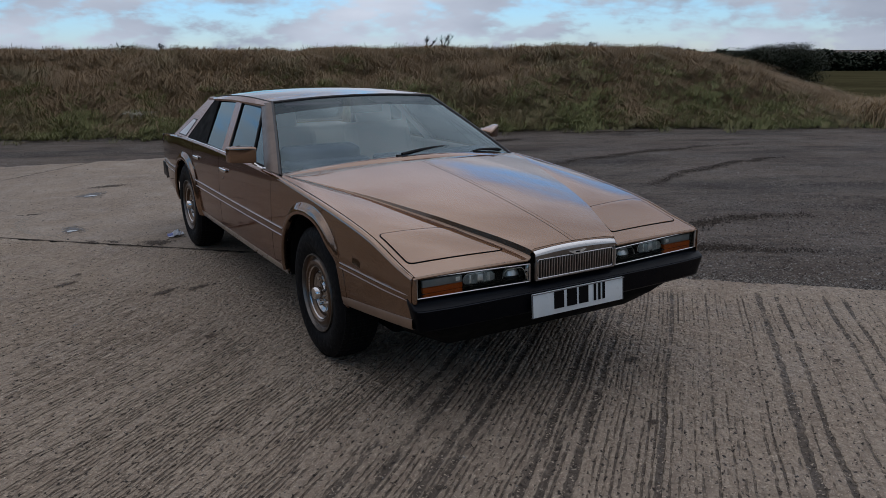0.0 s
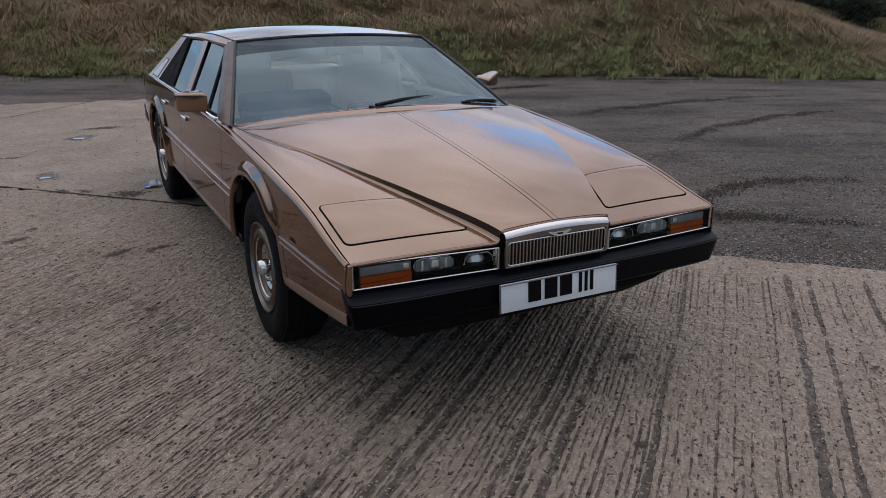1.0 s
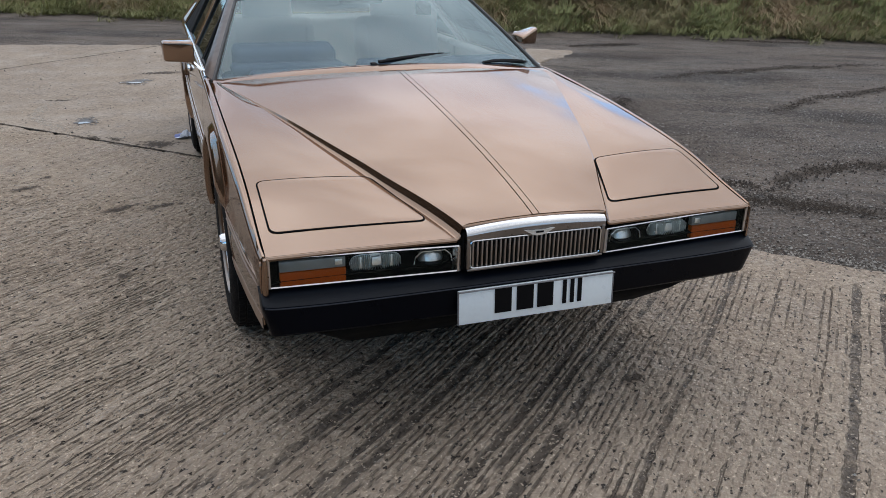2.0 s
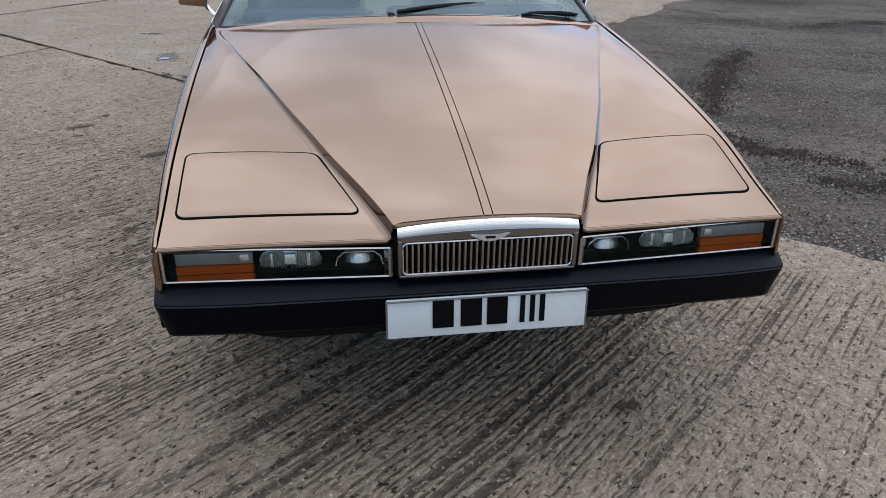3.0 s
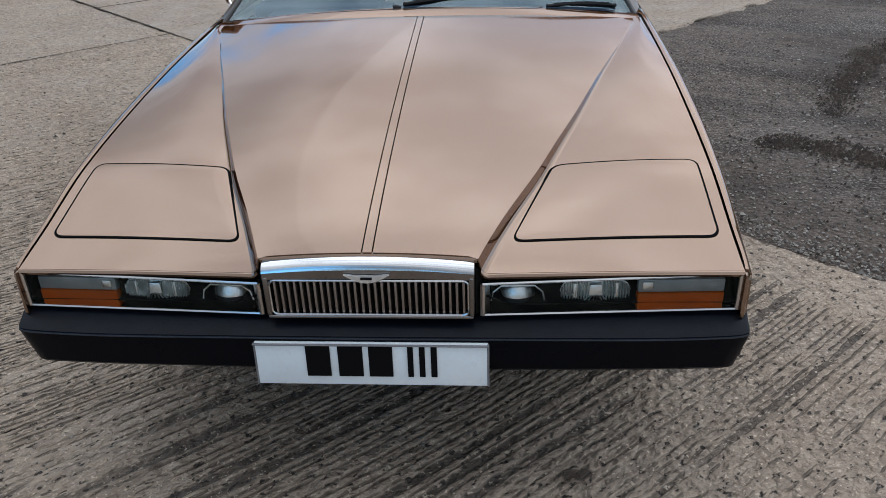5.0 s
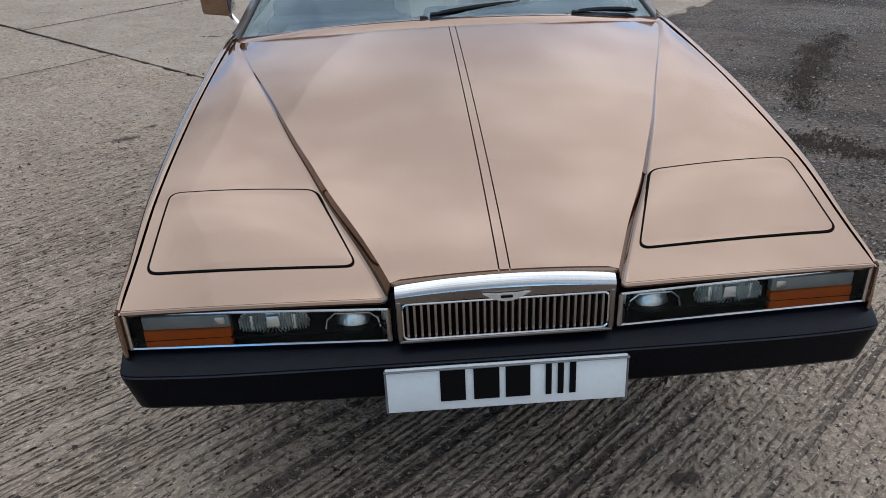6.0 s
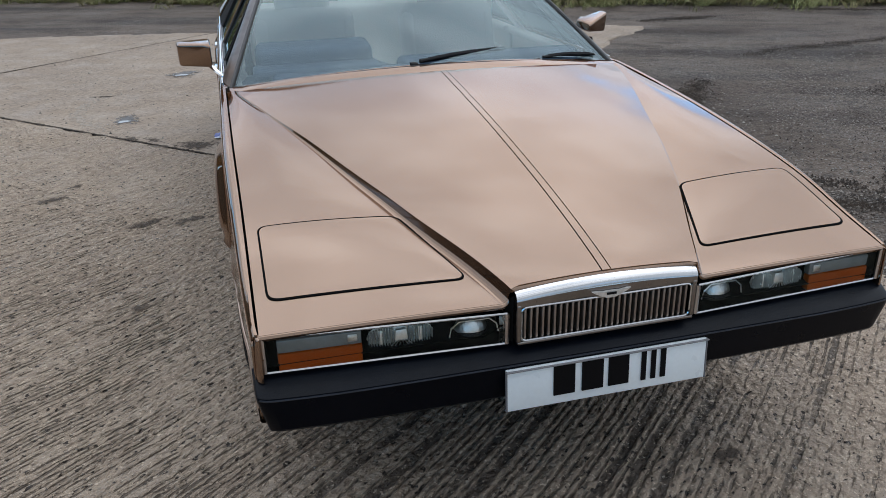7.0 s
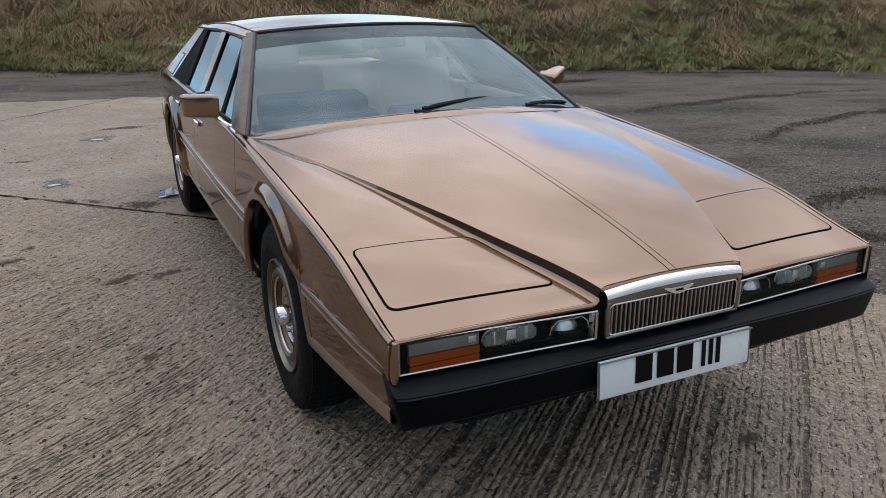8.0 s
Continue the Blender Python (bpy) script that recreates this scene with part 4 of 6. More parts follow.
def build_body():
    for sx in (-1, 1):
        # bonnet halves with the crease; the step is its own row of quads
        fs = [lambda y, t=t: 0.0135 + (WC(y) - 0.0135) * t for t in np.linspace(0, 1, 11)]
        fs += [lambda y, t=t: WC(y) + step_run(y)[0] + step_run(y)[1] * t for t in (0.0, 0.3, 0.65)]
        fs += [lambda y, t=t: WC(y) + sum(step_run(y)) + (WB(y) - WC(y) - sum(step_run(y))) * t for t in np.linspace(0, 1, 11)]
        part("bonnet_panel", bonnet_skin(sx, fs), PAINT, CAR, "bronze bonnet half with a sharp diagonal crease", solid=0.004, sharp=5)
        lid_corners = [(0.318, 0.151), (0.801, 0.182), (0.802, 0.480), (0.431, 0.466)]
        flap = part("headlamp_flap", lid(sx, lid_corners, 0.0052, 0.004, 0.028, 0.0058), PAINT, CAR, "closed pop-up headlamp flap, bronze")
        part("gap_seal", lid(sx, lid_corners, 0.0046, 0.004, 0.032, 0.0002), SHUT, flap, "black shut line")
        # front edge of the nose, folding down over the lamps
        rows = []
        for w in np.concatenate([[0.2515, 0.256, 0.261, 0.268], np.linspace(0.29, 0.828, 15)]):
            y = nose_y(w)
            z = bonnet_z(w, y)
            rows.append([(sx * w, y + 0.004, z + 0.001), (sx * w, y - 0.003, z - 0.001), (sx * w, y - 0.006, z - 0.005), (sx * w, y - 0.004, z - 0.010), (sx * w, y + 0.02, z - 0.012)])
        part("nose_lip", grid(rows), PAINT, CAR, solid=0.003)
        part("front_wing", flank(sx, 0.0775, 1.752, 60), PAINT, CAR, "bronze front wing", solid=0.005)
        part("wing_top", shoulder(sx, 0.078, 1.752, 60), PAINT, CAR, solid=0.004, sharp=50)
        tip = [(sx * a, y, z) for a, y, z in ((0.8275, 0.058, 0.683), (0.8275, 0.058, 0.572), (0.836, 0.060, 0.572), (0.842, 0.066, 0.572), (0.8455, 0.0815, 0.572), (0.8455, 0.0815, 0.62), (0.8405, 0.0815, 0.678), (0.836, 0.063, 0.678), (0.8275, 0.09, 0.572), (0.8275, 0.09, 0.684), (0.839, 0.09, 0.684))]
        part("wing_tip", hull(tip, 0.0012, 2), PAINT, CAR)
        door = part("front_door", flank(sx, 1.758, 2.915, 40), PAINT, CAR, "bronze front door", solid=0.005)
        part("door_top", shoulder(sx, 1.758, 2.915, 30), PAINT, door, solid=0.004, sharp=50)
        rear = part("rear_door", flank(sx, 2.921, 3.735, 34), PAINT, CAR, "bronze rear door", solid=0.005)
        part("door_top", shoulder(sx, 2.921, 3.735, 24), PAINT, rear, solid=0.004, sharp=50)
        part("rear_wing", flank(sx, 3.741, 5.25, 50), PAINT, CAR, "bronze rear wing", solid=0.005)
        part("wing_top", shoulder(sx, 3.741, 5.25, 40), PAINT, CAR, solid=0.004, sharp=50)
        for c, r, zc in ARCHES:
            part("arch_lip", arch_lip(sx, c, r, zc, c < 2), PAINT, CAR, "flared bronze wheel-arch lip", solid=0.004, sharp=60)
        # side mouldings between two bright beads, broken at the arches and doors
        for y0, y1 in ((0.10, 0.748), (1.560, 1.752), (1.758, 2.915), (2.921, 3.70), (4.44, 5.2)):
            n = max(6, int((y1 - y0) * 14))
            zl, zh = (0.579, 0.603) if y0 < 1 else (0.579, 0.621)
            rows = []
            for y in np.linspace(y0, y1, n):
                f = min(1.0, (y - 0.10) / 0.2)
                rows.append([(sx * (side_w(y, z) + o * f), y, z) for z, o in ((zl - 0.007, -0.002), (zl - 0.002, 0.006), (zl + 0.008, 0.009), (zh - 0.008, 0.009), (zh + 0.002, 0.006), (zh + 0.007, -0.002))])
            mould = part("side_moulding", grid(rows), PAINT, CAR, "bronze rubbing strip with bright edges", sharp=50)
            for z in (zl, zh):
                part("bead", tube([(sx * (side_w(y, z) + 0.0085 * min(1, (y - 0.10) / 0.2)), y, z) for y in np.linspace(y0, y1, n)], 0.0026, 6), STEEL if y0 > 1 else SATIN, mould, "thin bright bead")
        # bright trim along the sills and under the front wing
        for y0, y1 in ((0.07, 0.752), (1.560, 2.915), (2.921, 3.63)):
            rows = []
            for y in np.linspace(y0, y1, 30):
                b = low_z(y) if not arch_z(y) else 0.345
                rows.append([(sx * (side_w(y, b + h) + o), y, b + h) for h, o in ((-0.006, -0.02), (-0.006, 0.003), (0.0, 0.006), (0.034, 0.006), (0.040, 0.003), (0.040, -0.004))])
            part("sill_trim", grid(rows), SATIN if y1 < 1 else STEEL, CAR, "satin metal sill strip", sharp=50)
        for y, z in ((2.775, 0.808), (3.585, 0.808)):
            w = side_w(y, z)
            h = part("door_handle", block((sx * (w + 0.012), y, z), (0.02, 0.15, 0.026), 0.007, 3), CHROME, door if y < 3 else rear, "chrome lift handle")
            part("lock", spin([(0.0, 0.0), (0.004, 0.011), (-0.01, 0.012)], (sx * (w + 0.004), y + 0.03, z - 0.06), sx, 16), CHROME, h, "round chrome lock")
    rows = []
    for w in np.linspace(-0.2435, 0.2435, 21):
        y = nose_y(0.1)
        z = bonnet_z(abs(w), y)
        rows.append([(w, y + 0.006, z - 0.001), (w, y - 0.002, z - 0.0015), (w, y - 0.0045, z - 0.005), (w, y - 0.003, z - 0.012), (w, y + 0.02, z - 0.014)])
    part("bonnet_lip", grid(rows), PAINT, CAR, solid=0.002)
    # middle strip of the bonnet, between two fine shut lines
    part("bonnet_strip", grid([[(w, 0.058 + k / 40 * (bonnet_rear(0) - 0.058), bonnet_z(abs(w), 0.058 + k / 40 * (bonnet_rear(0) - 0.058)) + 0.0005) for w in (-0.0104, -0.006, 0, 0.006, 0.0104)] for k in range(41)]), PAINT, CAR, solid=0.004)
    # scuttle panel between bonnet and windscreen
    rows = []
    for u in np.linspace(-1, 1, 41):
        w = 0.832 * abs(u)
        y0 = bonnet_rear(w) + 0.007
        f = Vector(screen_point(u, 0.0))
        a = Vector((0.832 * u, y0, bonnet_z(w, min(y0, 1.7)) - 0.001))
        b = Vector((0.832 * u, f.y + 0.010, f.z + 0.004))
        rows.append([tuple(a - Vector((0, 0, 0.02))), tuple(a), tuple(a.lerp(b, 0.5) + Vector((0, 0, 0.002))), tuple(b)])
    part("scuttle", grid(rows), PAINT, CAR, "bronze panel at the foot of the windscreen", solid=0.004)
    # roof, tail and boot
    def open_roof(us, ys, shape):
        """A sheet of the roof with an opening for the glass panel over the rear seats."""
        v, f = grid([[shape(u, y) for u in us] for y in ys])
        mid = [(sum(v[i][0] for i in q) / 4, sum(v[i][1] for i in q) / 4) for q in f]
        return v, [q for q, (x, y) in zip(f, mid) if not (abs(x) < 0.515 and 3.23 < y < 3.69)]
    part("roof", open_roof(np.linspace(-1, 1, 25), np.linspace(2.425, 3.95, 32), roof_point), PAINT, CAR, "pale-reflecting bronze roof skin", solid=0.006)
    part("headlining", open_roof(np.linspace(-1, 1, 25), np.linspace(2.46, 3.93, 32), lambda u, y: (roof_point(u, y)[0] * 0.97, roof_point(u, y)[1], roof_point(u, y)[2] - 0.022)), LEATHER, CAR, "cream headlining", solid=0.006)
    part("roof_glass", grid([[(lambda p: (p[0], p[1], p[2] + 0.003))(roof_point(u, y)) for u in np.linspace(-0.88, 0.88, 15)] for y in np.linspace(3.20, 3.72, 8)]), SIDE_GLASS, CAR, "tinted glass roof panel").visible_shadow = False
    rs = part("rear_screen", grid([[mix3((0.56 * u, 3.965, 1.262 - 0.02 * u * u), (0.76 * u, 4.52, 0.955), v) for u in np.linspace(-1, 1, 13)] for v in np.linspace(0, 1, 7)]), SIDE_GLASS, CAR, "sloping rear screen", solid=0.005)
    rs.visible_shadow = False
    part("boot_lid", grid([[(u * (0.80 - max(0, y - 4.6) * 0.06), y, 0.948 - (y - 4.45) * 0.11 - 0.02 * u * u) for u in np.linspace(-1, 1, 15)] for y in np.linspace(4.45, 5.25, 10)]), PAINT, CAR, "bronze boot lid", solid=0.006)
    part("tail_panel", grid([[(u * 0.81, 5.245, z) for u in np.linspace(-1, 1, 9)] for z in np.linspace(0.42, 0.85, 5)]), PAINT, CAR, solid=0.006)
    part("rear_bumper", hull([(sx * a, y, z) for sx in (-1, 1) for a, y, z in ((0.84, 5.0, 0.45), (0.84, 5.0, 0.59), (0.83, 5.27, 0.45), (0.83, 5.27, 0.59), (0.6, 5.33, 0.46), (0.6, 5.33, 0.58))], 0.012), BUMPER, CAR, "black rear bumper")
    # dark structure under the skin
    shell = joined(bonnet_skin(-1, [lambda y, t=t: WB(y) * t + 0.012 * t for t in np.linspace(0, 1, 9)], 12, -0.08), bonnet_skin(1, [lambda y, t=t: WB(y) * t + 0.012 * t for t in np.linspace(0, 1, 9)], 12, -0.08))
    part("inner_skin", shell, DARK, CAR, "black structure under the bonnet", solid=0.004)
    part("underbody", joined(block((0, 2.9, 0.33), (1.20, 4.3, 0.32), 0.03), block((0, 2.58, 0.40), (1.66, 2.0, 0.16), 0.02), block((0, 0.38, 0.52), (1.56, 0.50, 0.12), 0.02), block((0, 4.8, 0.55), (1.5, 0.7, 0.3), 0.02), block((0, 1.62, 0.66), (1.62, 0.06, 0.46), 0.01), block((0, 1.12, 0.60), (1.12, 1.0, 0.26), 0.03)), DARK, CAR, "dark underside")
    for sx in (-1, 1):
        part("inner_flank", flank(sx, 1.74, 3.76, 20, 8, lambda y: 0.36, lambda y: BELT(y) - 0.03, -0.03), DARK, CAR)
        part("inner_flank", flank(sx, 0.08, 0.66, 8, 6, lambda y: low_z(y) + 0.02, lambda y: BELT(y) - 0.04, -0.03), DARK, CAR)
        for c, r, zc in ARCHES:
            rows = [[(sx * w, c + (r + 0.012) * math.cos(a), zc + (r + 0.012) * math.sin(a)) for w in (0.858, 0.7, 0.565)] for a in np.linspace(-0.1, math.pi + 0.1, 25)]
            part("wheel_well", grid(rows), DARK, CAR, solid=0.004)


def build_cabin():
    for sx in (-1, 1):
        # windscreen pillars
        rows = []
        for k in range(13):
            v = k / 12
            e = Vector(screen_point(sx, v))
            s = Vector(side_plane([(1.93 + (2.60 - 1.93) * v, 0.912 + (1.250 - 0.912) * v)], sx, 0.004)[0])
            mid = (e + s) / 2 + Vector((sx * 0.012, -0.012, 0.010))
            rows.append([tuple(e + Vector((-sx * 0.012, 0.0, -0.016))), tuple(e + Vector((0, -0.002, 0.004))), tuple(e.lerp(mid, 0.6)), tuple(mid), tuple(mid.lerp(s, 0.6)), tuple(s), tuple(s + Vector((-sx * 0.03, 0.01, -0.01)))])
        part("pillar", grid(rows), PILLAR, CAR, "slim dark bronze windscreen pillar", solid=0.004, sharp=50)
        # cant rail over the doors
        rows = []
        for y in np.linspace(2.50, 3.95, 24):
            p = Vector(roof_point(sx, max(y, 2.43)))
            lo = Vector(side_plane([(y, 1.246 - max(0, y - 3.3) * 0.03)], sx, 0.004)[0])
            rows.append([tuple(Vector((p.x, y, p.z + 0.002))), tuple(Vector((p.x + sx * 0.012, y, p.z - 0.006))), tuple(lo + Vector((sx * 0.004, 0, 0.012))), tuple(lo), tuple(lo + Vector((-sx * 0.03, 0, 0)))])
        part("roof_rail", grid(rows), PAINT, CAR, "bronze roof edge above the doors", solid=0.004, sharp=50)
        part("gutter", tube([tuple(Vector(roof_point(sx, y)) + Vector((sx * 0.008, 0, 0.0))) for y in np.linspace(2.47, 3.9, 20)], 0.004, 6), BLACK, CAR, "thin black drip gutter")
        # centre pillar, black frames and rear pillar
        part("centre_pillar", plank([(3.055, 1.247), (3.20, 1.252), (2.925, 0.918), (2.79, 0.918)], sx, 0.02, 0.006), PAINT, CAR, "bronze centre pillar")
        wq = part("rear_pillar", plank([(3.775, 1.242), (3.95, 1.252), (4.46, 0.915), (3.99, 0.918)], sx, 0.03, 0.008), PAINT, CAR, "bronze rear pillar with an inset panel")
        part("inset", plank([(3.985, 1.065), (4.085, 1.065), (4.30, 0.940), (4.06, 0.940)], sx, 0.006, 0.012), STEEL, wq, "slanted satin inset")
        part("inset_edge", plank([(3.975, 1.072), (4.088, 1.072), (4.325, 0.933), (4.05, 0.933)], sx, 0.006, 0.010), BLACK, wq)
        part("window_surround", plank([(3.66, 1.240), (3.785, 1.240), (4.00, 0.920), (3.42, 0.920)], sx, 0.02, 0.003), DARK, CAR, "black surround behind the rear door glass")
        frames = (([(2.60, 1.240), (3.055, 1.246), (2.79, 0.925), (2.23, 0.925), (2.53, 1.213)], "front_window"), ([(2.535, 1.213), (2.235, 0.925), (1.96, 0.925)], "quarter_light"), ([(3.205, 1.248), (3.665, 1.240), (3.43, 0.925), (2.925, 0.925)], "rear_window"))
        for pts, nm in frames:
            g = part(nm, plank(pts, sx, 0.005, -0.008), SIDE_GLASS, CAR, "tinted side glass reflecting the sky")
            g.visible_shadow = False
            edge = side_plane(pts, sx, -0.004)
            part("window_frame", tube(edge + [edge[0]], 0.009, 6), BLACK, g, "black rubber window frame")
        part("waist_strip", tube([(sx * (0.858 - 0.004 * (y > 3.6)), y, BELT(y) + 0.004) for y in np.linspace(1.80, 3.98, 30)], 0.0055, 6), CHROME, CAR, "thin bright waist strip")
    # windscreen, its dark top band and rubber
    ws = part("windscreen", screen(-0.985, 0.985, 0.0, 0.80), GLASS, CAR, "large raked windscreen with pale cloud reflections")
    ws.visible_shadow = False
    tb = part("tinted_band", screen(-0.985, 0.985, 0.80, 0.985, 24, 4), BAND_GLASS, ws, "dark tinted band along the top")
    tb.visible_shadow = False
    for a, b, rad in (((-1, 0), (-1, 1), 0.008), ((-1, 1), (1, 1), 0.008), ((1, 1), (1, 0), 0.008), ((1, 0), (-1, 0), 0.004)):
        part("screen_seal", tube([tuple(Vector(screen_point(a[0] + (b[0] - a[0]) * k / 16, a[1] + (b[1] - a[1]) * k / 16)) + Vector((0, -0.001, 0.002))) for k in range(17)], rad, 6), SEAL, ws, "dark grey windscreen rubber")
    # wipers
    for root, tip, r in (((-0.075, 1.628, 0.972), (0.318, 1.722, 0.985), 0.006), ((0.476, 1.672, 0.947), (0.752, 1.744, 0.930), 0.0045)):
        a, b = Vector(root), Vector(tip)
        arm = part("wiper", tube([tuple(a.lerp(b, k / 6) + Vector((0, -0.010, 0.008 + 0.008 * math.sin(math.pi * k / 6)))) for k in range(7)], r, 6, taper=lambda q: 1.2 - 0.6 * q), BLACK, CAR, "black wiper arm at rest")
        part("blade", tube([tuple(a.lerp(b, k / 8) + Vector((0, 0.002, 0.007))) for k in range(9)], r, 4, 1.4), BLACK, arm, "rubber blade")
        part("bridge", tube([tuple(a.lerp(b, 0.1 + 0.8 * k / 8) + Vector((0, -0.006, 0.015 + 0.005 * math.sin(math.pi * k / 8)))) for k in range(9)], 0.0045, 5), BLACK, arm)
        part("pivot", spin([(-0.02, 0.014), (0.0, 0.014), (0.012, 0.008)], (a.x - 0.02, a.y - 0.01, a.z - 0.006), 1, 12), BLACK, arm)
    # door mirrors
    for sx, dy in ((-1, 0.0), (1, 0.075)):
        pts = [(sx * a, y + dy, z) for a, y, z in ((0.890, 1.945, 1.048), (1.028, 2.055, 1.038), (1.026, 2.065, 0.946), (0.890, 1.965, 0.950), (0.893, 2.125, 1.050), (1.036, 2.13, 1.042), (1.034, 2.13, 0.944), (0.896, 2.125, 0.945))]
        if sx > 0:
            pts = [(x - 0.03, y, z + 0.026 if abs(x) > 0.95 else 1.008 + (z - 0.998) * 0.42) for x, y, z in pts]
        mr = part("door_mirror", hull(pts, 0.010, 3), PAINT, CAR, "angular bronze door mirror")
        part("mirror_glass", block((sx * 0.965 - (0.03 if sx > 0 else 0), 2.127 + dy, 0.997 + (0.012 if sx > 0 else 0)), (0.105, 0.008, 0.060 if sx > 0 else 0.078), 0.003, 2), MIRROR, mr)
        part("stalk", tube([(sx * 0.905, 2.03 + dy, 0.95), (sx * 0.875, 1.99 + dy * 0.6, 0.925), (sx * 0.850, 1.95 + dy * 0.4, 0.912)], 0.011, 8, 0.7), CHROME, mr, "chrome stalk")
        part("foot", block((sx * 0.848, 1.95 + dy * 0.4, 0.915), (0.03, 0.075, 0.018), 0.006, 2), CHROME, mr)


def seat(sx, y, wide, name, parent, drop=0.0):
    s = part(name, block((sx, y + 0.22, 0.50), (wide, 0.54, 0.18), 0.06, 4), LEATHER, parent, "cream leather seat")
    tilt = Matrix.Rotation(radians(-16), 4, "X")
    part("backrest", block((sx, y + 0.56, 0.79 - drop), (wide, 0.17, 0.56), 0.065, 4, tilt), LEATHER, s)
    return s


def build_interior():
    part("cabin_floor", block((0, 2.75, 0.385), (1.56, 2.1, 0.03), 0.0), CARPET, CAR)
    for sx in (-1, 1):
        part("door_card", joined(block((sx * 0.80, 2.35, 0.68), (0.04, 1.10, 0.46), 0.015), block((sx * 0.765, 2.45, 0.76), (0.05, 0.7, 0.05), 0.02, 3)), LEATHER, CAR, "cream leather door trim")
        part("door_card", joined(block((sx * 0.80, 3.33, 0.68), (0.04, 0.80, 0.46), 0.015), block((sx * 0.765, 3.30, 0.76), (0.05, 0.5, 0.05), 0.02, 3)), LEATHER, CAR, "cream leather door trim")
        s = seat(sx * 0.40, 2.36, 0.54, "front_seat", CAR)
        part("headrest", block((sx * 0.40, 3.03, 1.115), (0.30, 0.10, 0.17), 0.045, 4, Matrix.Rotation(radians(-10), 4, "X")), LEATHER, s, "cream padded headrest")
        for dx in (-0.22, 0.22):
            part("bolster", block((sx * 0.40 + dx, 2.90, 0.80), (0.09, 0.13, 0.46), 0.04, 3, Matrix.Rotation(radians(-16), 4, "X")), LEATHER, s)
    seat(0, 3.25, 1.36, "rear_seat", CAR, 0.085)
    for sx in (-1, 1):
        part("door_cap", joined(block((sx * 0.79, 2.47, 0.893), (0.060, 0.92, 0.036), 0.014, 3), block((sx * 0.79, 3.34, 0.893), (0.060, 0.72, 0.036), 0.014, 3)), LEATHER, CAR, "cream padded ledge under the side glass")
        part("inner_pillar", plank([(3.075, 1.235), (3.18, 1.235), (2.93, 0.90), (2.83, 0.90)], sx, 0.02, -0.022), LEATHER, CAR, "cream trim inside the centre pillar")
    part("parcel_shelf", block((0, 4.25, 0.93), (1.40, 0.50, 0.03), 0.01), LEATHER, CAR)
    part("dashboard", joined(block((0, 1.90, 0.80), (1.56, 0.34, 0.20), 0.05, 4), block((-0.40, 1.86, 0.895), (0.52, 0.26, 0.07), 0.03, 3)), DASH, CAR, "blue-grey leather dashboard")
    part("dash_top", grid([[(u * 0.78, y, 0.905 + 0.03 * (y - 1.66) - 0.03 * u * u) for u in np.linspace(-1, 1, 15)] for y in np.linspace(1.64, 1.95, 6)]), DASH, CAR, solid=0.006)
    pod = part("instrument_pod", joined(block((-0.46, 2.01, 0.955), (0.50, 0.17, 0.135), 0.035, 4, Matrix.Rotation(radians(6), 4, "X")), block((-0.46, 1.90, 0.925), (0.54, 0.14, 0.05), 0.02, 3)), DASH, CAR, "hooded blue leather instrument pod")
    part("glove_roll", block((0.34, 1.99, 0.905), (0.86, 0.12, 0.07), 0.03, 4), DASH, pod)
    part("console", block((0, 2.45, 0.55), (0.22, 0.9, 0.22), 0.03, 3), LEATHER, CAR)
    ring = [(-0.40 + 0.19 * math.cos(a), 2.17 + 0.07 * math.sin(a), 0.745 + 0.155 * math.sin(a)) for a in np.linspace(0, math.tau, 33)]
    wheel = part("steering_wheel", tube(ring, 0.013, 8), LEATHER, CAR, "single-spoke pale steering wheel")
    part("spoke", tube([(-0.40, 2.10, 0.72), (-0.40, 2.17, 0.745), (-0.40, 2.11, 0.60)], 0.022, 8), LEATHER, wheel)
    part("cabin_mirror", block((0.02, 2.33, 1.215), (0.24, 0.03, 0.055), 0.012, 3), BLACK, CAR, "dark interior mirror")
    for sx in (-1, 1):
        part("sun_visor", block((sx * 0.33, 2.47, 1.262), (0.40, 0.13, 0.015), 0.006, 2, Matrix.Rotation(radians(8), 4, "X")), LEATHER, CAR)
        part("seat_belt", tube([(sx * 0.70, 3.08, 1.10), (sx * 0.66, 2.98, 0.90), (sx * 0.64, 2.9, 0.55)], 0.02, 6, 0.25), LEATHER, CAR)


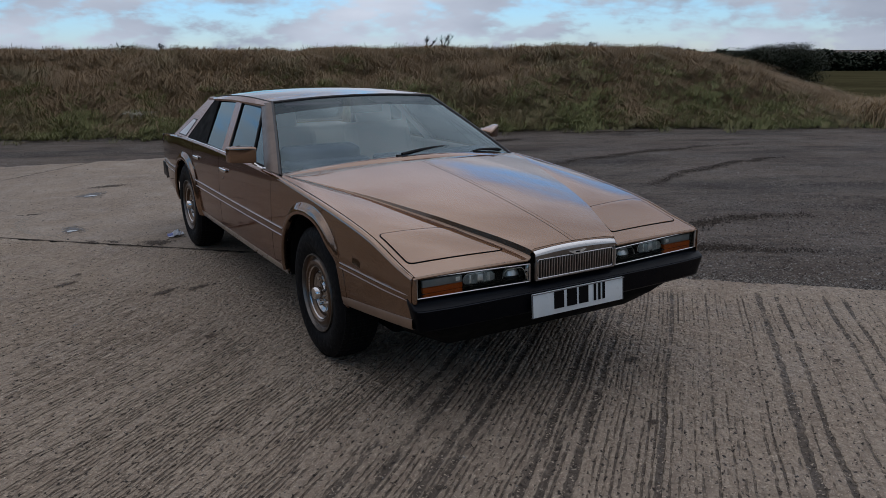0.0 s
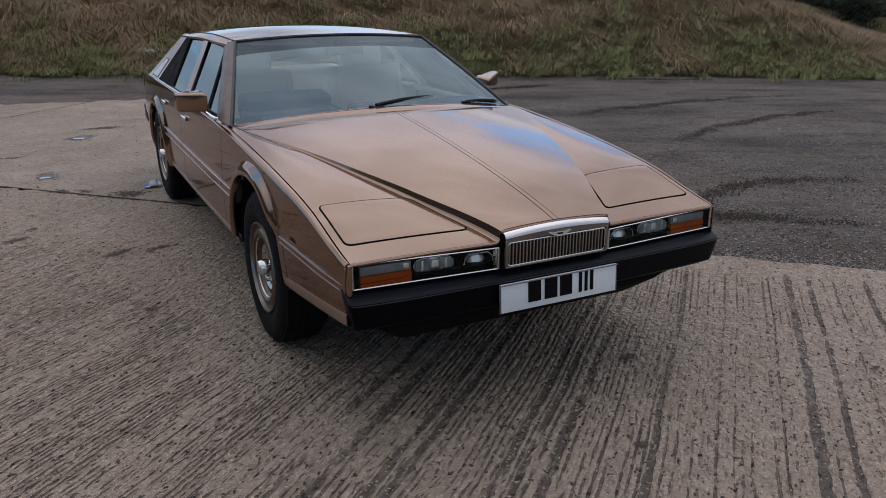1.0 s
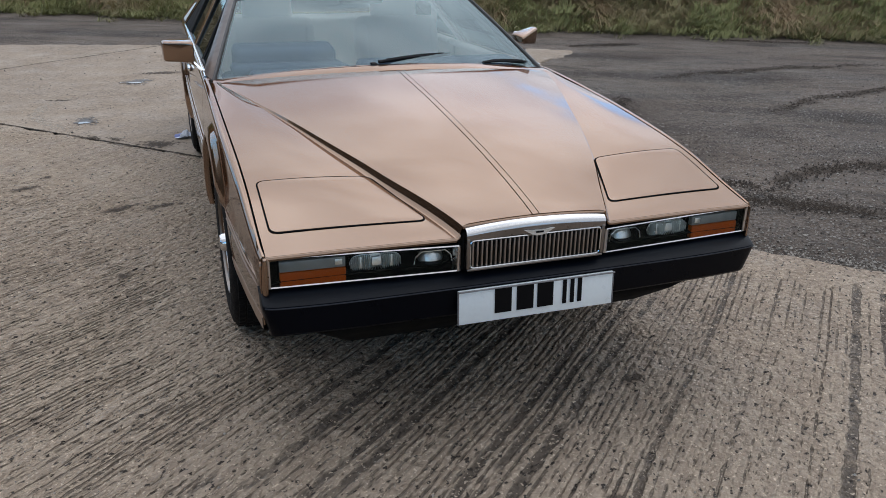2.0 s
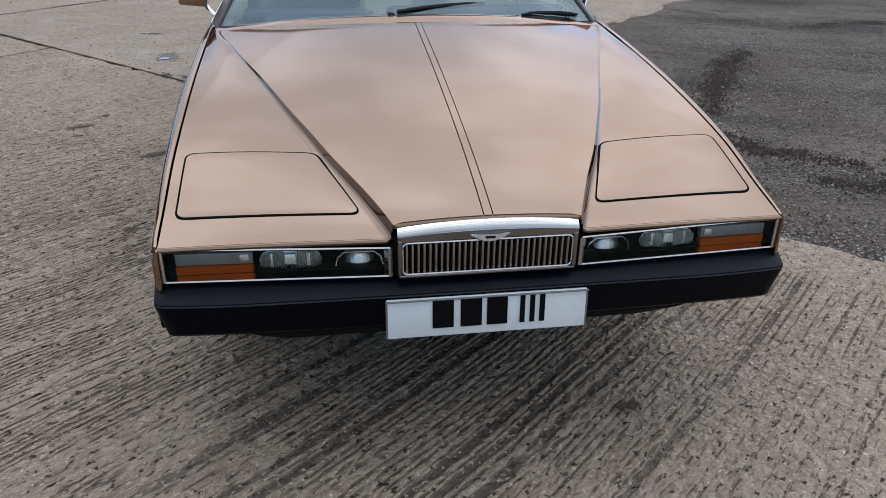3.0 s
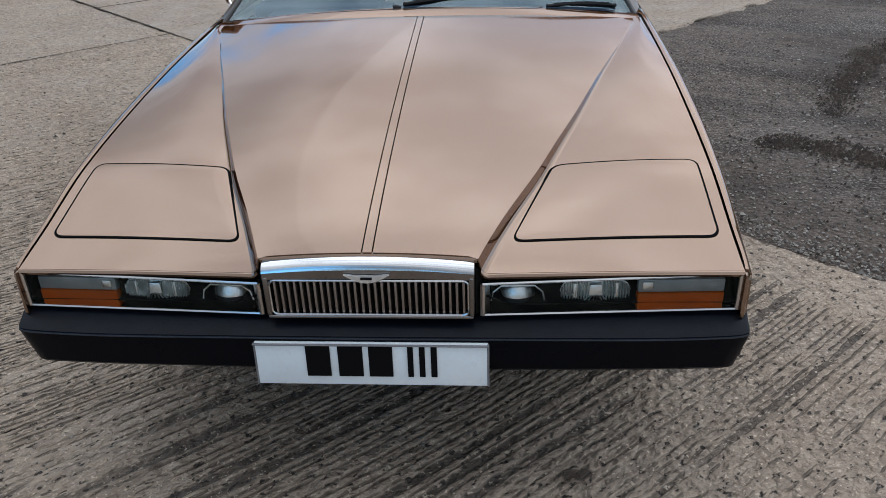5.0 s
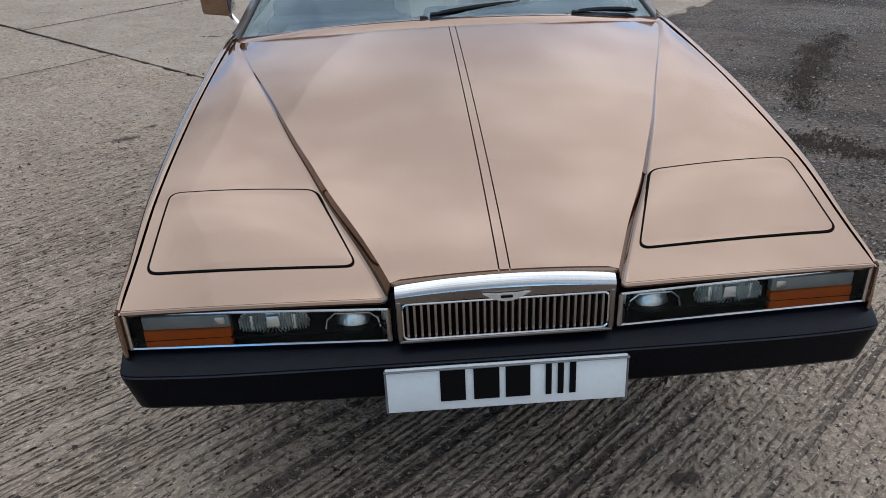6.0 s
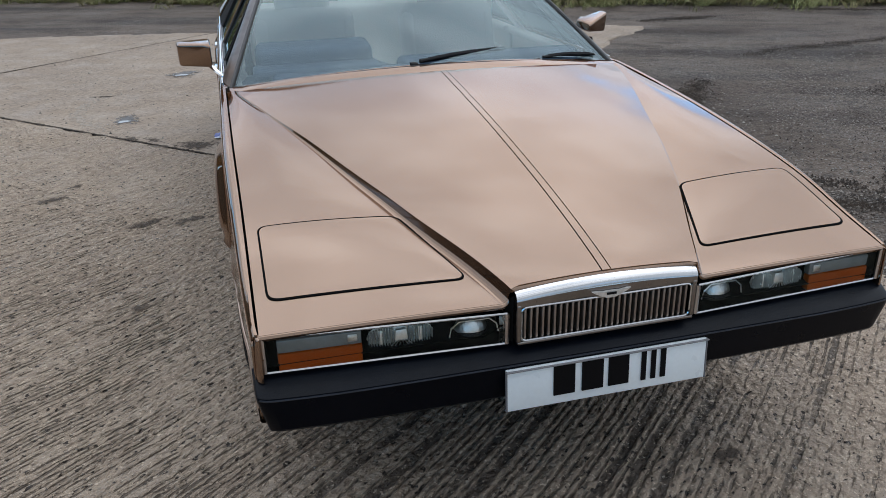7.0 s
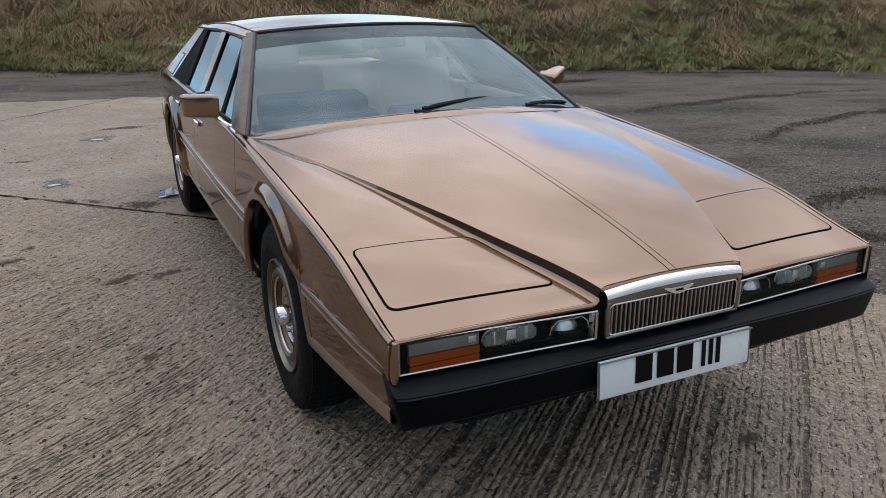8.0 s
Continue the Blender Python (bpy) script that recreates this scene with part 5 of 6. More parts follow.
def build_nose():
    # bumper: a folded black bar, a little bowed in plan
    rows = []
    front = curve([(0.0, 0.0095), (0.6, 0.012), (0.78, 0.018), (0.825, 0.0225), (0.843, 0.030), (0.850, 0.041), (0.853, 0.072)])
    xs = np.concatenate([np.linspace(0, 0.80, 14), np.linspace(0.812, 0.836, 4), np.linspace(0.840, 0.853, 9)])
    for x in np.concatenate([-xs[:0:-1], xs]):
        u = abs(x) / 0.853
        y0, lift = front(abs(x)), 0.013 * u ** 2.5
        back = max(0.108, y0 + 0.016)
        k, xl = u ** 5, x * (1 - 0.022 * u ** 6)
        rows.append([(x, back, 0.586), (x, back - 0.4 * (back - y0), 0.574), (x, y0 + 0.0060, 0.5475 + 0.006 * k), (x, y0 + 0.0025, 0.5450 + 0.006 * k), (x, y0, 0.5405 + 0.006 * k), (x, y0 + 0.0015, 0.533 + 0.006 * k), (xl, y0 + 0.020 - 0.008 * k, 0.446 + lift), (xl, y0 + 0.027 - 0.010 * k, 0.438 + lift), (xl, back - 0.2 * (back - y0), 0.436 + lift), (xl, back, 0.46)])
    v, f = grid(rows, True)
    n = 10
    part("front_bumper", (v, f + [tuple(range(n)), tuple(range(len(v) - n, len(v)))]), BUMPER, CAR, "deep black rubber front bumper with a folded front edge", sharp=24)
    # lighter copy of the bumper rubber: the skylit top put into the colour
    top = [[(x, y - 0.0004, z + 0.0012) for x, y, z in row[:4]] for row in rows]
    part("bumper_top", grid(top), BUMPER_TOP, CAR, "sloping top face of the bumper, shinier navy black lightened for skylight", sharp=24)
    # a paler bead along the fold, in place of the highlight there
    ridge = [(x, front(abs(x)) + 0.0005, 0.5415 + 0.006 * (abs(x) / 0.853) ** 5) for x in np.concatenate([-xs[:-6:][::-1], xs[1:-6]])]
    part("bumper_ridge", tube(ridge, 0.0022, 6), RIDGE, CAR, "pale grey line standing for the highlight on the bumper's crease")
    part("air_dam", hull([(sx * a, y, z) for sx in (-1, 1) for a, y, z in ((0.80, 0.13, 0.455), (0.79, 0.62, 0.46), (0.72, 0.145, 0.405), (0.62, 0.150, 0.365), (0.55, 0.28, 0.265), (0.56, 0.70, 0.20))], 0.01), DARK, CAR, "black lower valance")
    # the plate, with plain bars
    pl = part("number_plate", block((-0.002, 0.004, 0.478), (0.540, 0.010, 0.112), 0.003, 2, Matrix.Rotation(radians(-4), 4, "X")), PLATE, CAR, "white plate hung under the bumper")
    for c, s in (((-0.002, -0.0030, 0.5325), (0.544, 0.006, 0.005)), ((-0.002, 0.0035, 0.4225), (0.544, 0.006, 0.005)), ((-0.2715, 0.0, 0.4775), (0.005, 0.006, 0.113)), ((0.2675, 0.0, 0.4775), (0.005, 0.006, 0.113))):
        part("plate_rim", block(c, s, 0.002, 1, Matrix.Rotation(radians(-4), 4, "X")), PLATE_EDGE, pl, "grey plate rim")
    for x, w in ((-0.1235, 0.056), (-0.0485, 0.057), (0.0215, 0.055), (0.090, 0.013), (0.117, 0.013), (0.144, 0.014)):
        part("mark", block((x, -0.0030, 0.489), (w, 0.003, 0.081), 0.0, 1, Matrix.Rotation(radians(-4), 4, "X")), INK, pl)
    # grille: one rounded chrome frame with a heavy crown
    g = part("grille", joined(block((0, 0.090, 0.632), (0.47, 0.02, 0.11), 0.004)), BLACK, CAR, "upright grille with fine vertical slats in chrome")
    rows = []
    for u in np.linspace(-1, 1, 25):
        x, a = 0.2375 * u, 0.013 * (1 - u * u)
        rows.append([(x, 0.064, 0.7195 + a), (x, 0.050, 0.7195 + a), (x, 0.040, 0.716 + a), (x, 0.033, 0.708 + a), (x, 0.0300, 0.700 + a * 0.8), (x, 0.064, 0.700 + a * 0.8)])
    v, f = grid(rows, True)
    part("grille_crown", (v, f + [tuple(range(6)), tuple(range(len(v) - 6, len(v)))]), CHROME, g, "heavy chrome top bar")
    # lower face of the bar, darkened in colour as if mirroring the ground
    rows = [[(x, 0.060, z1), (x, 0.0315, z1), (x, 0.0305, z0 + 0.003), (x, 0.036, z0), (x, 0.060, z0)] for x, z0, z1 in ((0.2375 * u, 0.681 + 0.004 * (1 - u * u), 0.699 + 0.0102 * (1 - u * u)) for u in np.linspace(-1, 1, 25))]
    v, f = grid(rows, True)
    part("grille_face", (v, f + [tuple(range(5)), tuple(range(len(v) - 5, len(v)))]), GROUND_TONE_METAL, g, "band under the chrome top bar, coloured grey for the ground it mirrors")
    for sx in (-1, 1):
        part("grille_side", block((sx * 0.2315, 0.046, 0.640), (0.012, 0.034, 0.100), 0.004, 3), GROUND_TONE_METAL, g)
        part("grille_cheek", grid([[(sx * 0.239, 0.05, 0.585), (sx * 0.239, 0.05, 0.708)], [(sx * 0.254, 0.066, 0.585), (sx * 0.254, 0.066, 0.690)]]), DARK, g, solid=0.003)
    ring = []
    for cx, cz, a0 in ((0.211, 0.606, -90), (0.211, 0.667, 0), (-0.211, 0.667, 90), (-0.211, 0.606, 180)):
        ring += [(cx + 0.014 * math.cos(radians(a0 + d)), 0.0345, cz + 0.014 * math.sin(radians(a0 + d))) for d in (0, 22, 45, 68, 90)]
    part("grille_frame", tube(ring + [ring[0]], 0.0032, 6), CHROME, g, "thin bright frame with rounded corners")
    part("grille_base", block((0, 0.042, 0.5870), (0.470, 0.026, 0.008), 0.003, 3), GROUND_TONE_METAL, g)
    first = None
    for k in range(29):
        x = -0.2135 + 0.427 * k / 28
        if first is None:
            first = part("slat", block((x, 0.052, 0.637), (0.0062, 0.030, 0.094), 0.002, 2), SLAT, g)
        else:
            o = new("slat", first.data)
            o.parent, o.location = g, (x + 0.2135, 0, 0)
    # the badge, as a plain winged bar
    half = [(0.0, -0.011), (0.012, -0.010), (0.024, -0.006), (0.038, 0.001), (0.051, 0.009), (0.040, 0.009), (0.022, 0.006), (0.010, 0.007)]
    wing = half + [(-x, z) for x, z in half[:0:-1]]
    n = len(wing)
    part("badge", ([(x, y, 0.692 + z) for y in (0.0225, 0.029) for x, z in wing], [tuple(range(n)), tuple(range(2 * n - 1, n - 1, -1))] + [(i, (i + 1) % n, n + (i + 1) % n, n + i) for i in range(n)]), PEWTER, g, "small plain winged badge")
    part("badge_bar", block((0, 0.0215, 0.693), (0.026, 0.003, 0.006), 0.001, 1), INK, g)
    # lamp clusters
    for sx in (-1, 1):
        def at(w, z, back=0.0):
            return sx * w, 0.050 + 0.022 * (w - 0.253) / 0.57 + back, z

        def top(w):
            return 0.664 + 0.016 * (w - 0.253) / 0.57

        def low(w):
            return 0.583 + 0.007 * (w - 0.253) / 0.57
        box = [at(0.262, low(0.262) + 0.004, 0.085), at(0.818, low(0.818) + 0.004, 0.085), at(0.818, top(0.818) - 0.004, 0.085), at(0.262, top(0.262) - 0.004, 0.085)]
        front = [at(0.258, low(0.258)), at(0.822, low(0.822)), at(0.822, top(0.822)), at(0.258, top(0.258))]
        lamp = part("lamp_unit", (front + box, [(4, 5, 6, 7), (0, 1, 5, 4), (1, 2, 6, 5), (2, 3, 7, 6), (3, 0, 4, 7)]), BLACK, CAR, "wide rectangular lamp cluster behind glass", solid=0.002)
        loop = [at(0.255, low(0.255)), at(0.824, low(0.824)), at(0.824, top(0.824)), at(0.255, top(0.255))]
        for i in range(4):
            a, b = loop[i], loop[(i + 1) % 4]
            part("lamp_frame", tube([a, mix3(a, b, 0.5), b], 0.0038 if i % 2 == 0 else 0.006, 6), STEEL if i % 2 else CHROME, lamp, "thin bright lamp frame")
        part("cover_glass", (front, [(0, 1, 2, 3)]), LENS_GLASS, lamp, "clear flat cover glass")
        part("lamp_end", hull([at(0.257, low(0.257), 0.002), at(0.271, low(0.271), 0.012), at(0.257, top(0.257), 0.002), at(0.271, top(0.271), 0.012), at(0.257, low(0.257), 0.02), at(0.257, top(0.257), 0.02)], 0.001), STEEL, lamp, "satin metal end of the lamp frame")
        lo, hi = 0.600, 0.792
        mid = (lo + hi) / 2
        turn = Matrix.Rotation(radians(2.2) * sx, 4, "Z")
        part("turn_signal", block(at(mid, 0.6095, 0.013), (hi - lo, 0.022, 0.044), 0.004, 2, turn), AMBER, lamp, "amber turn signal lens")
        part("side_lamp", block(at(mid, 0.648, 0.016), (hi - lo, 0.020, 0.033), 0.004, 2, turn), CLEAR, lamp, "smoky clear side lamp lens")
        part("side_bulb", block(at(lo + 0.022, 0.650, 0.0045), (0.022, 0.003, 0.018), 0.002, 2, turn), REFLECTOR, lamp)
        # outer headlamp: a rounded oblong lens with upright flutes over a reflector bowl
        cw, hw, hh = 0.508, 0.079, 0.0275

        def lens(u, v, o=0.0):
            return at(cw + hw * u, 0.6315 + hh * v, 0.016 - 0.010 * (1 - 0.6 * u * u - 0.4 * v * v) + o)

        def edge(u):
            return (1 - min(1.0, abs(u)) ** 5) ** 0.5
        rows = [[lens(u, edge(u) * v, 0.012) for v in np.linspace(-1, 1, 9)] for u in np.linspace(-0.999, 0.999, 25)]
        hl = part("headlamp", grid(rows), SMOKED, lamp, "oblong headlamp with an upright-fluted lens", sharp=60)
        for k in range(25):
            u = (k - 12) / 12.6
            tall = edge(u)
            if abs(u) < 0.16:
                continue
            part("lens_flute", hull([lens(u + d, tall * v, o) for v in (-1, 0, 0.95) for d, o in ((-0.026, 0.006), (0.0, 0.0), (0.026, 0.006))], 0.0), FLUTED, hl)
        part("bright_centre", hull([lens(u, v, o) for u, v in ((-0.20, -0.25), (0.20, -0.25), (0.16, 0.75), (-0.16, 0.75)) for o in (0.001, 0.009)], 0.001), REFLECTOR, hl)
        for k in range(6):
            u = -0.30 + 0.12 * k
            part("fan_rib", tube([lens(u * 0.5, -0.15, 0.0), lens(u * 1.25, -0.92, 0.0)], 0.0013, 4), REFLECTOR, hl)
        for u0 in (-0.58, 0.60):
            part("bright_edge", hull([lens(u0 + du, v, o) for du in (-0.06, 0.06) for v in (-0.5, 0.8) for o in (0.002, 0.008)], 0.001), REFLECTOR, hl)
        # inner headlamp: an eight-sided half dish over a dome shaped as the lens's shadow
        cw, hw = 0.334, 0.060
        rim = [(-1.0, -0.012), (-0.92, 0.010), (-0.62, 0.026), (0.62, 0.026), (0.92, 0.010), (1.0, -0.012)]
        rows = [[at(cw + 0.042 * math.cos(a) * math.cos(b), 0.612 + 0.046 * math.sin(a), 0.040 - 0.034 * math.sin(b) * math.cos(a)) for b in np.linspace(0, math.pi, 17)] for a in np.linspace(0, math.pi / 2 - 0.01, 9)]
        hl = part("headlamp", grid(rows), REFLECTOR, lamp, "headlamp with a bright half-dome reflector", sharp=60)
        part("rim", tube([at(cw + hw * x, 0.628 + z, 0.007) for x, z in rim], 0.0021, 5), REFLECTOR, hl)
        rows = [[at(cw + 0.040 * math.cos(a) * math.cos(b), 0.606 + 0.024 * math.sin(a), 0.026 - 0.024 * math.sin(b) * math.cos(a)) for b in np.linspace(0, math.pi, 13)] for a in np.linspace(0, math.pi / 2 - 0.01, 7)]
        part("lens_shade_dome", grid(rows), BLACK, hl, "black dome standing for the lens's shadow before the dish")


def build_wheel(sx, y):
    cz, out = 0.3545, 0.026
    c = (sx * out, y, cz)
    hub = part("wheel", spin([(0.60, 0.05), (0.70, 0.12), (0.76, 0.15), (0.77, 0.10)], c, sx, 24), DARK, CAR, "road wheel with a bright disc and black tyre")
    tyre = [(0.655, 0.2075), (0.640, 0.235), (0.632, 0.285), (0.640, 0.328), (0.660, 0.346), (0.700, 0.352), (0.790, 0.352), (0.832, 0.346), (0.852, 0.328), (0.862, 0.285), (0.858, 0.250), (0.848, 0.218), (0.840, 0.2075)]
    t = part("tyre", spin(tyre, c, sx, 72), RUBBER, hub, "black road tyre", sharp=50)
    for x in (0.672, 0.703, 0.734, 0.765, 0.796, 0.826):
        rows = []
        for o, rad in ((x - 0.0125, 0.350), (x - 0.011, 0.3572), (x + 0.011, 0.3572), (x + 0.0125, 0.350)):
            rr = rad - (0.006 if x in (0.672, 0.826) else 0.0)
            rows.append([(c[0] + sx * o, y + (rr - (0.005 if k % 4 == 0 else 0)) * math.cos(k * math.tau / 240), cz + (rr - (0.005 if k % 4 == 0 else 0)) * math.sin(k * math.tau / 240)) for k in range(240)])
        part("tread_rib", grid(rows, True), RUBBER, t, sharp=25)
    part("rim", spin([(0.846, 0.212), (0.855, 0.210), (0.856, 0.205), (0.846, 0.2025), (0.838, 0.2005)], c, sx, 64), RIM, hub, "bright wheel rim")
    part("wheel_disc", spin([(0.838, 0.2010), (0.832, 0.190), (0.838, 0.182), (0.848, 0.172), (0.850, 0.156), (0.840, 0.146), (0.832, 0.142), (0.820, 0.132), (0.818, 0.118)], c, sx, 64), DISC, hub, "bronze-grey wheel disc")
    part("trim_ring", spin([(0.838, 0.1455), (0.8435, 0.143), (0.838, 0.138)], c, sx, 64), STEEL, hub, "thin bright ring")
    part("hub_dish", spin([(0.820, 0.119), (0.824, 0.108), (0.812, 0.096), (0.804, 0.078), (0.806, 0.055), (0.818, 0.040)], c, sx, 48), DISH, hub, "dished chrome centre")
    part("hub_cap", spin([(0.812, 0.042), (0.838, 0.038), (0.862, 0.035), (0.870, 0.030), (0.873, 0.018), (0.874, 0.0)], c, sx, 32), CHROME, hub, "protruding chrome hub cap")
    for k in range(5):
        a = math.tau * k / 5
        part("wheel_nut", tube([(sx * 0.826, y + 0.075 * math.cos(a), cz + 0.075 * math.sin(a)), (sx * 0.858, y + 0.075 * math.cos(a), cz + 0.075 * math.sin(a))], 0.010, 6), CHROME, hub)


def build_car():
    build_body()
    build_cabin()
    build_interior()
    build_nose()
    for y in (1.098, 4.03):
        for sx in (-1, 1):
            build_wheel(sx, y)


def build_small():
    """Puddles, litter and loose stones."""
    def soft(name, rows, fades, mat, label, category, group, kind):
        """A thin film over the slab: rows of points with their strength."""
        v, f = grid(rows)
        me = bpy.data.meshes.new(name)
        me.from_pydata(v, [], f)
        me.materials.append(mat)
        ob = new(name, me)
        if sum(p.normal.z for p in me.polygons) < 0:
            me.flip_normals()
        ob.data.attributes.new("fade", "FLOAT", "POINT").data.foreach_set("value", [q for row in fades for q in row])
        return tagged(ob, label, category, group, kind)

    def blot(name, x, y, a, b, turn, seed, mat, top, label, category, group, kind="structure"):
        rows, fades, n = [], [], 40
        for f in (0.0, 0.3, 0.6, 0.8, 1.0):
            row = []
            for k in range(n + 1):
                t = math.tau * k / n
                g = f * (1 + 0.20 * math.sin(2 * t + seed) + 0.14 * math.sin(3 * t + seed * 2)) * 1.35
                u, v = a * g * math.cos(t), b * g * math.sin(t)
                row.append((x + u * math.cos(turn) - v * math.sin(turn), y + u * math.sin(turn) + v * math.cos(turn), top))
            rows.append(row)
            fades.append([1.1 - f * 1.1] * (n + 1))
        return soft(name, rows, fades, mat, label, category, group, kind)

    def pool(x, y, a, b, seed):
        ring, n = [], 40
        for k in range(n):
            t = math.tau * k / n
            g = 1 + 0.16 * math.sin(2 * t + seed) + 0.12 * math.sin(3 * t + seed * 2) + 0.07 * math.sin(7 * t + seed)
            ring.append((x + a * g * math.cos(t), y + b * g * math.sin(t), 0.0052))
        low = [(p[0], p[1], -0.006) for p in ring]
        tagged(mesh_object("puddle", (ring + low, [tuple(range(n))] + [(i, (i + 1) % n, n + (i + 1) % n, n + i) for i in range(n)]), WATER), "small shallow puddle on worn concrete", "puddle", "puddles")
    for x, y, a, b, s in ((-1.71, 5.27, 0.12, 0.14, 1), (-1.32, 7.19, 0.17, 0.15, 2)):
        blot("damp_patch", x, y, a, b, 0.1, s + 4, DAMP, 0.0045, "dark damp patch round a small puddle", "stain", "damp patches")
        pool(x - 0.01, y - 0.06, a * 0.34, b * 0.27, s)
    for k, (x, y, a, b, turn) in enumerate(((-1.94, 3.33, 0.12, 0.035, 0.35), (-1.84, 3.55, 0.05, 0.025, 0.4), (-1.38, 2.74, 0.11, 0.05, 0.5), (-1.14, 2.73, 0.10, 0.045, 0.4), (-1.45, 4.54, 0.08, 0.05, -0.8), (-1.61, 4.63, 0.09, 0.05, -0.8), (-1.32, 1.71, 0.05, 0.03, 0.7), (0.08, -0.42, 0.045, 0.028, 0.9), (0.50, 0.15, 0.06, 0.03, 0.2), (1.39, -0.43, 0.03, 0.02, 0.3), (-1.05, 7.75, 0.22, 0.10, 0.1), (-2.00, 6.29, 0.12, 0.035, 0.0), (-1.13, 4.28, 0.16, 0.12, 0.4))):
        blot("oil_stain", x, y, a, b, turn, 30 + k, STAIN, 0.0045, "small dark stained hollow in concrete", "stain", "dark stains")
    # the pale tide mark left by a dried pool
    rows, fades = [], []
    for d in (-0.16, -0.07, 0.0, 0.07, 0.16):
        row, fade = [], []
        for k in range(41):
            t = radians(95 + 190 * k / 40)
            row.append((-1.72 + (0.42 + d * 0.6) * math.cos(t), 5.72 + (0.68 + d) * math.sin(t), 0.0042))
            fade.append((0.62 if abs(d) < 0.01 else 0.42 if abs(d) < 0.1 else 0.0) * math.sin(math.pi * k / 40) ** 0.5)
        rows.append(row); fades.append(fade)
    soft("tide_mark", rows, fades, BLOOM, "pale ring left on concrete by a dried pool", "stain", "", "structure")
    # dirt that fills the joints
    far = curve([(-17.3, 0.9), (-9.23, 5.83), (-7.17, 7.25), (-4.53, 8.77), (-2.4, 9.62)])
    for num, (a, b) in enumerate((((EDGE_P + 0.006, -2.7), (EDGE_P + 0.006, -9.0)), ((EDGE_P, -6.006), (-5.0, -6.006)), ((EDGE_P, -7.947), (far(-7.95) - 0.1, -7.947)))):
        rows, fades, n = [], [], 160
        for j in range(5):
            row, fade = [], []
            for k in range(n + 1):
                p, q = a[0] + (b[0] - a[0]) * k / n, a[1] + (b[1] - a[1]) * k / n
                o = (j - 2) * (0.0085 + 0.006 * noise.noise(Vector((k * 0.35, num * 5, 0)))) + 0.004 * noise.noise(Vector((k * 0.6, num * 5, 8)))
                x, y = from_pq(p + (o if num == 0 else 0), q + (0 if num == 0 else o))
                row.append((x, y, 0.0040))
                fade.append((0.0, 0.62, 0.95, 0.62, 0.0)[j])
            rows.append(row); fades.append(fade)
        soft("joint_dirt", rows, fades, SILT, "dark dirt packed into a slab joint", "dirt", "joint dirt", "structure")
    r = random.Random(12)
    # a crumpled wrapper by the rear wheel
    verts, faces = [], []
    for i in range(7):
        for j in range(7):
            verts.append((-1.00 + i * 0.022 + r.gauss(0, 0.006), 4.40 + j * 0.02 + r.gauss(0, 0.006), 0.012 + abs(r.gauss(0, 0.014))))
    for i in range(6):
        for j in range(6):
            faces.append((i * 7 + j, i * 7 + j + 1, i * 7 + j + 8, i * 7 + j + 7))
    ob = mesh_object("wrapper", (verts, faces), LITTER)
    ob.data.materials.append(LITTER_BLUE)
    for p in ob.data.polygons:
        p.material_index = 1 if p.center.x < -0.955 and p.center.y > 4.43 else 0
    ob.modifiers.new("solid", "SOLIDIFY").thickness = 0.002
    tagged(ob, "crumpled pale plastic wrapper lying by the rear wheel", "litter")
    # loose stones over the asphalt, thickest by the slab's edge
    verts, faces = [], []
    for _ in range(34000):
        if r.random() < 0.12:
            p, q = EDGE_P + abs(r.gauss(0, 0.12)), r.uniform(-2.4, 4.0)
        else:
            p, q = EDGE_P + 6.8 * r.random() ** 1.5, r.uniform(-2.4, 5.5)
        x, y = from_pq(p, q)
        s = r.uniform(0.0030, 0.0080) * (1.7 if r.random() < 0.06 else 1)
        i = len(verts)
        z = -0.013 + s * 0.35
        a = r.uniform(0, math.tau)
        for dx, dy, dz in ((1, 0, 0), (0, 1, 0), (-1, 0, 0), (0, -1, 0), (0, 0, 0.8)):
            k = s * r.uniform(0.6, 1.4)
            verts.append((x + k * (dx * math.cos(a) - dy * math.sin(a)), y + k * (dx * math.sin(a) + dy * math.cos(a)), z + dz * k))
        faces += [(i, i + 1, i + 4), (i + 1, i + 2, i + 4), (i + 2, i + 3, i + 4), (i + 3, i, i + 4)]
    me = bpy.data.meshes.new("gravel")
    me.from_pydata(verts, [], faces)
    me.materials.append(GRAVEL)
    tagged(new("gravel", me), "loose grey gravel scattered over asphalt", "gravel", kind="stuff")
    # crumbs of grit on the brushed slab
    verts, faces = [], []
    for _ in range(5200):
        p, q = r.uniform(-2.4, EDGE_P - 0.02), r.uniform(-5.5, 3.0)
        x, y = from_pq(p, q)
        s = r.uniform(0.0015, 0.004) * (1.6 if r.random() < 0.05 else 1)
        i = len(verts)
        a = r.uniform(0, math.tau)
        for dx, dy, dz in ((1, 0, 0), (0, 1, 0), (-1, 0, 0), (0, -1, 0), (0, 0, 1)):
            k = s * r.uniform(0.6, 1.4)
            verts.append((x + k * (dx * math.cos(a) - dy * math.sin(a)), y + k * (dx * math.sin(a) + dy * math.cos(a)), -0.001 + dz * k))
        faces += [(i, i + 1, i + 4), (i + 1, i + 2, i + 4), (i + 2, i + 3, i + 4), (i + 3, i, i + 4)]
    for _ in range(900):
        x, y = r.uniform(-4.6, -0.6), 2.2 + 7.6 * r.random() ** 1.2
        s = r.uniform(0.003, 0.0075) * (1.5 if r.random() < 0.1 else 1)
        i = len(verts)
        for dx, dy, dz in ((1, 0, 0), (0, 1, 0), (-1, 0, 0), (0, -1, 0), (0, 0, 1.2)):
            k = s * r.uniform(0.6, 1.4)
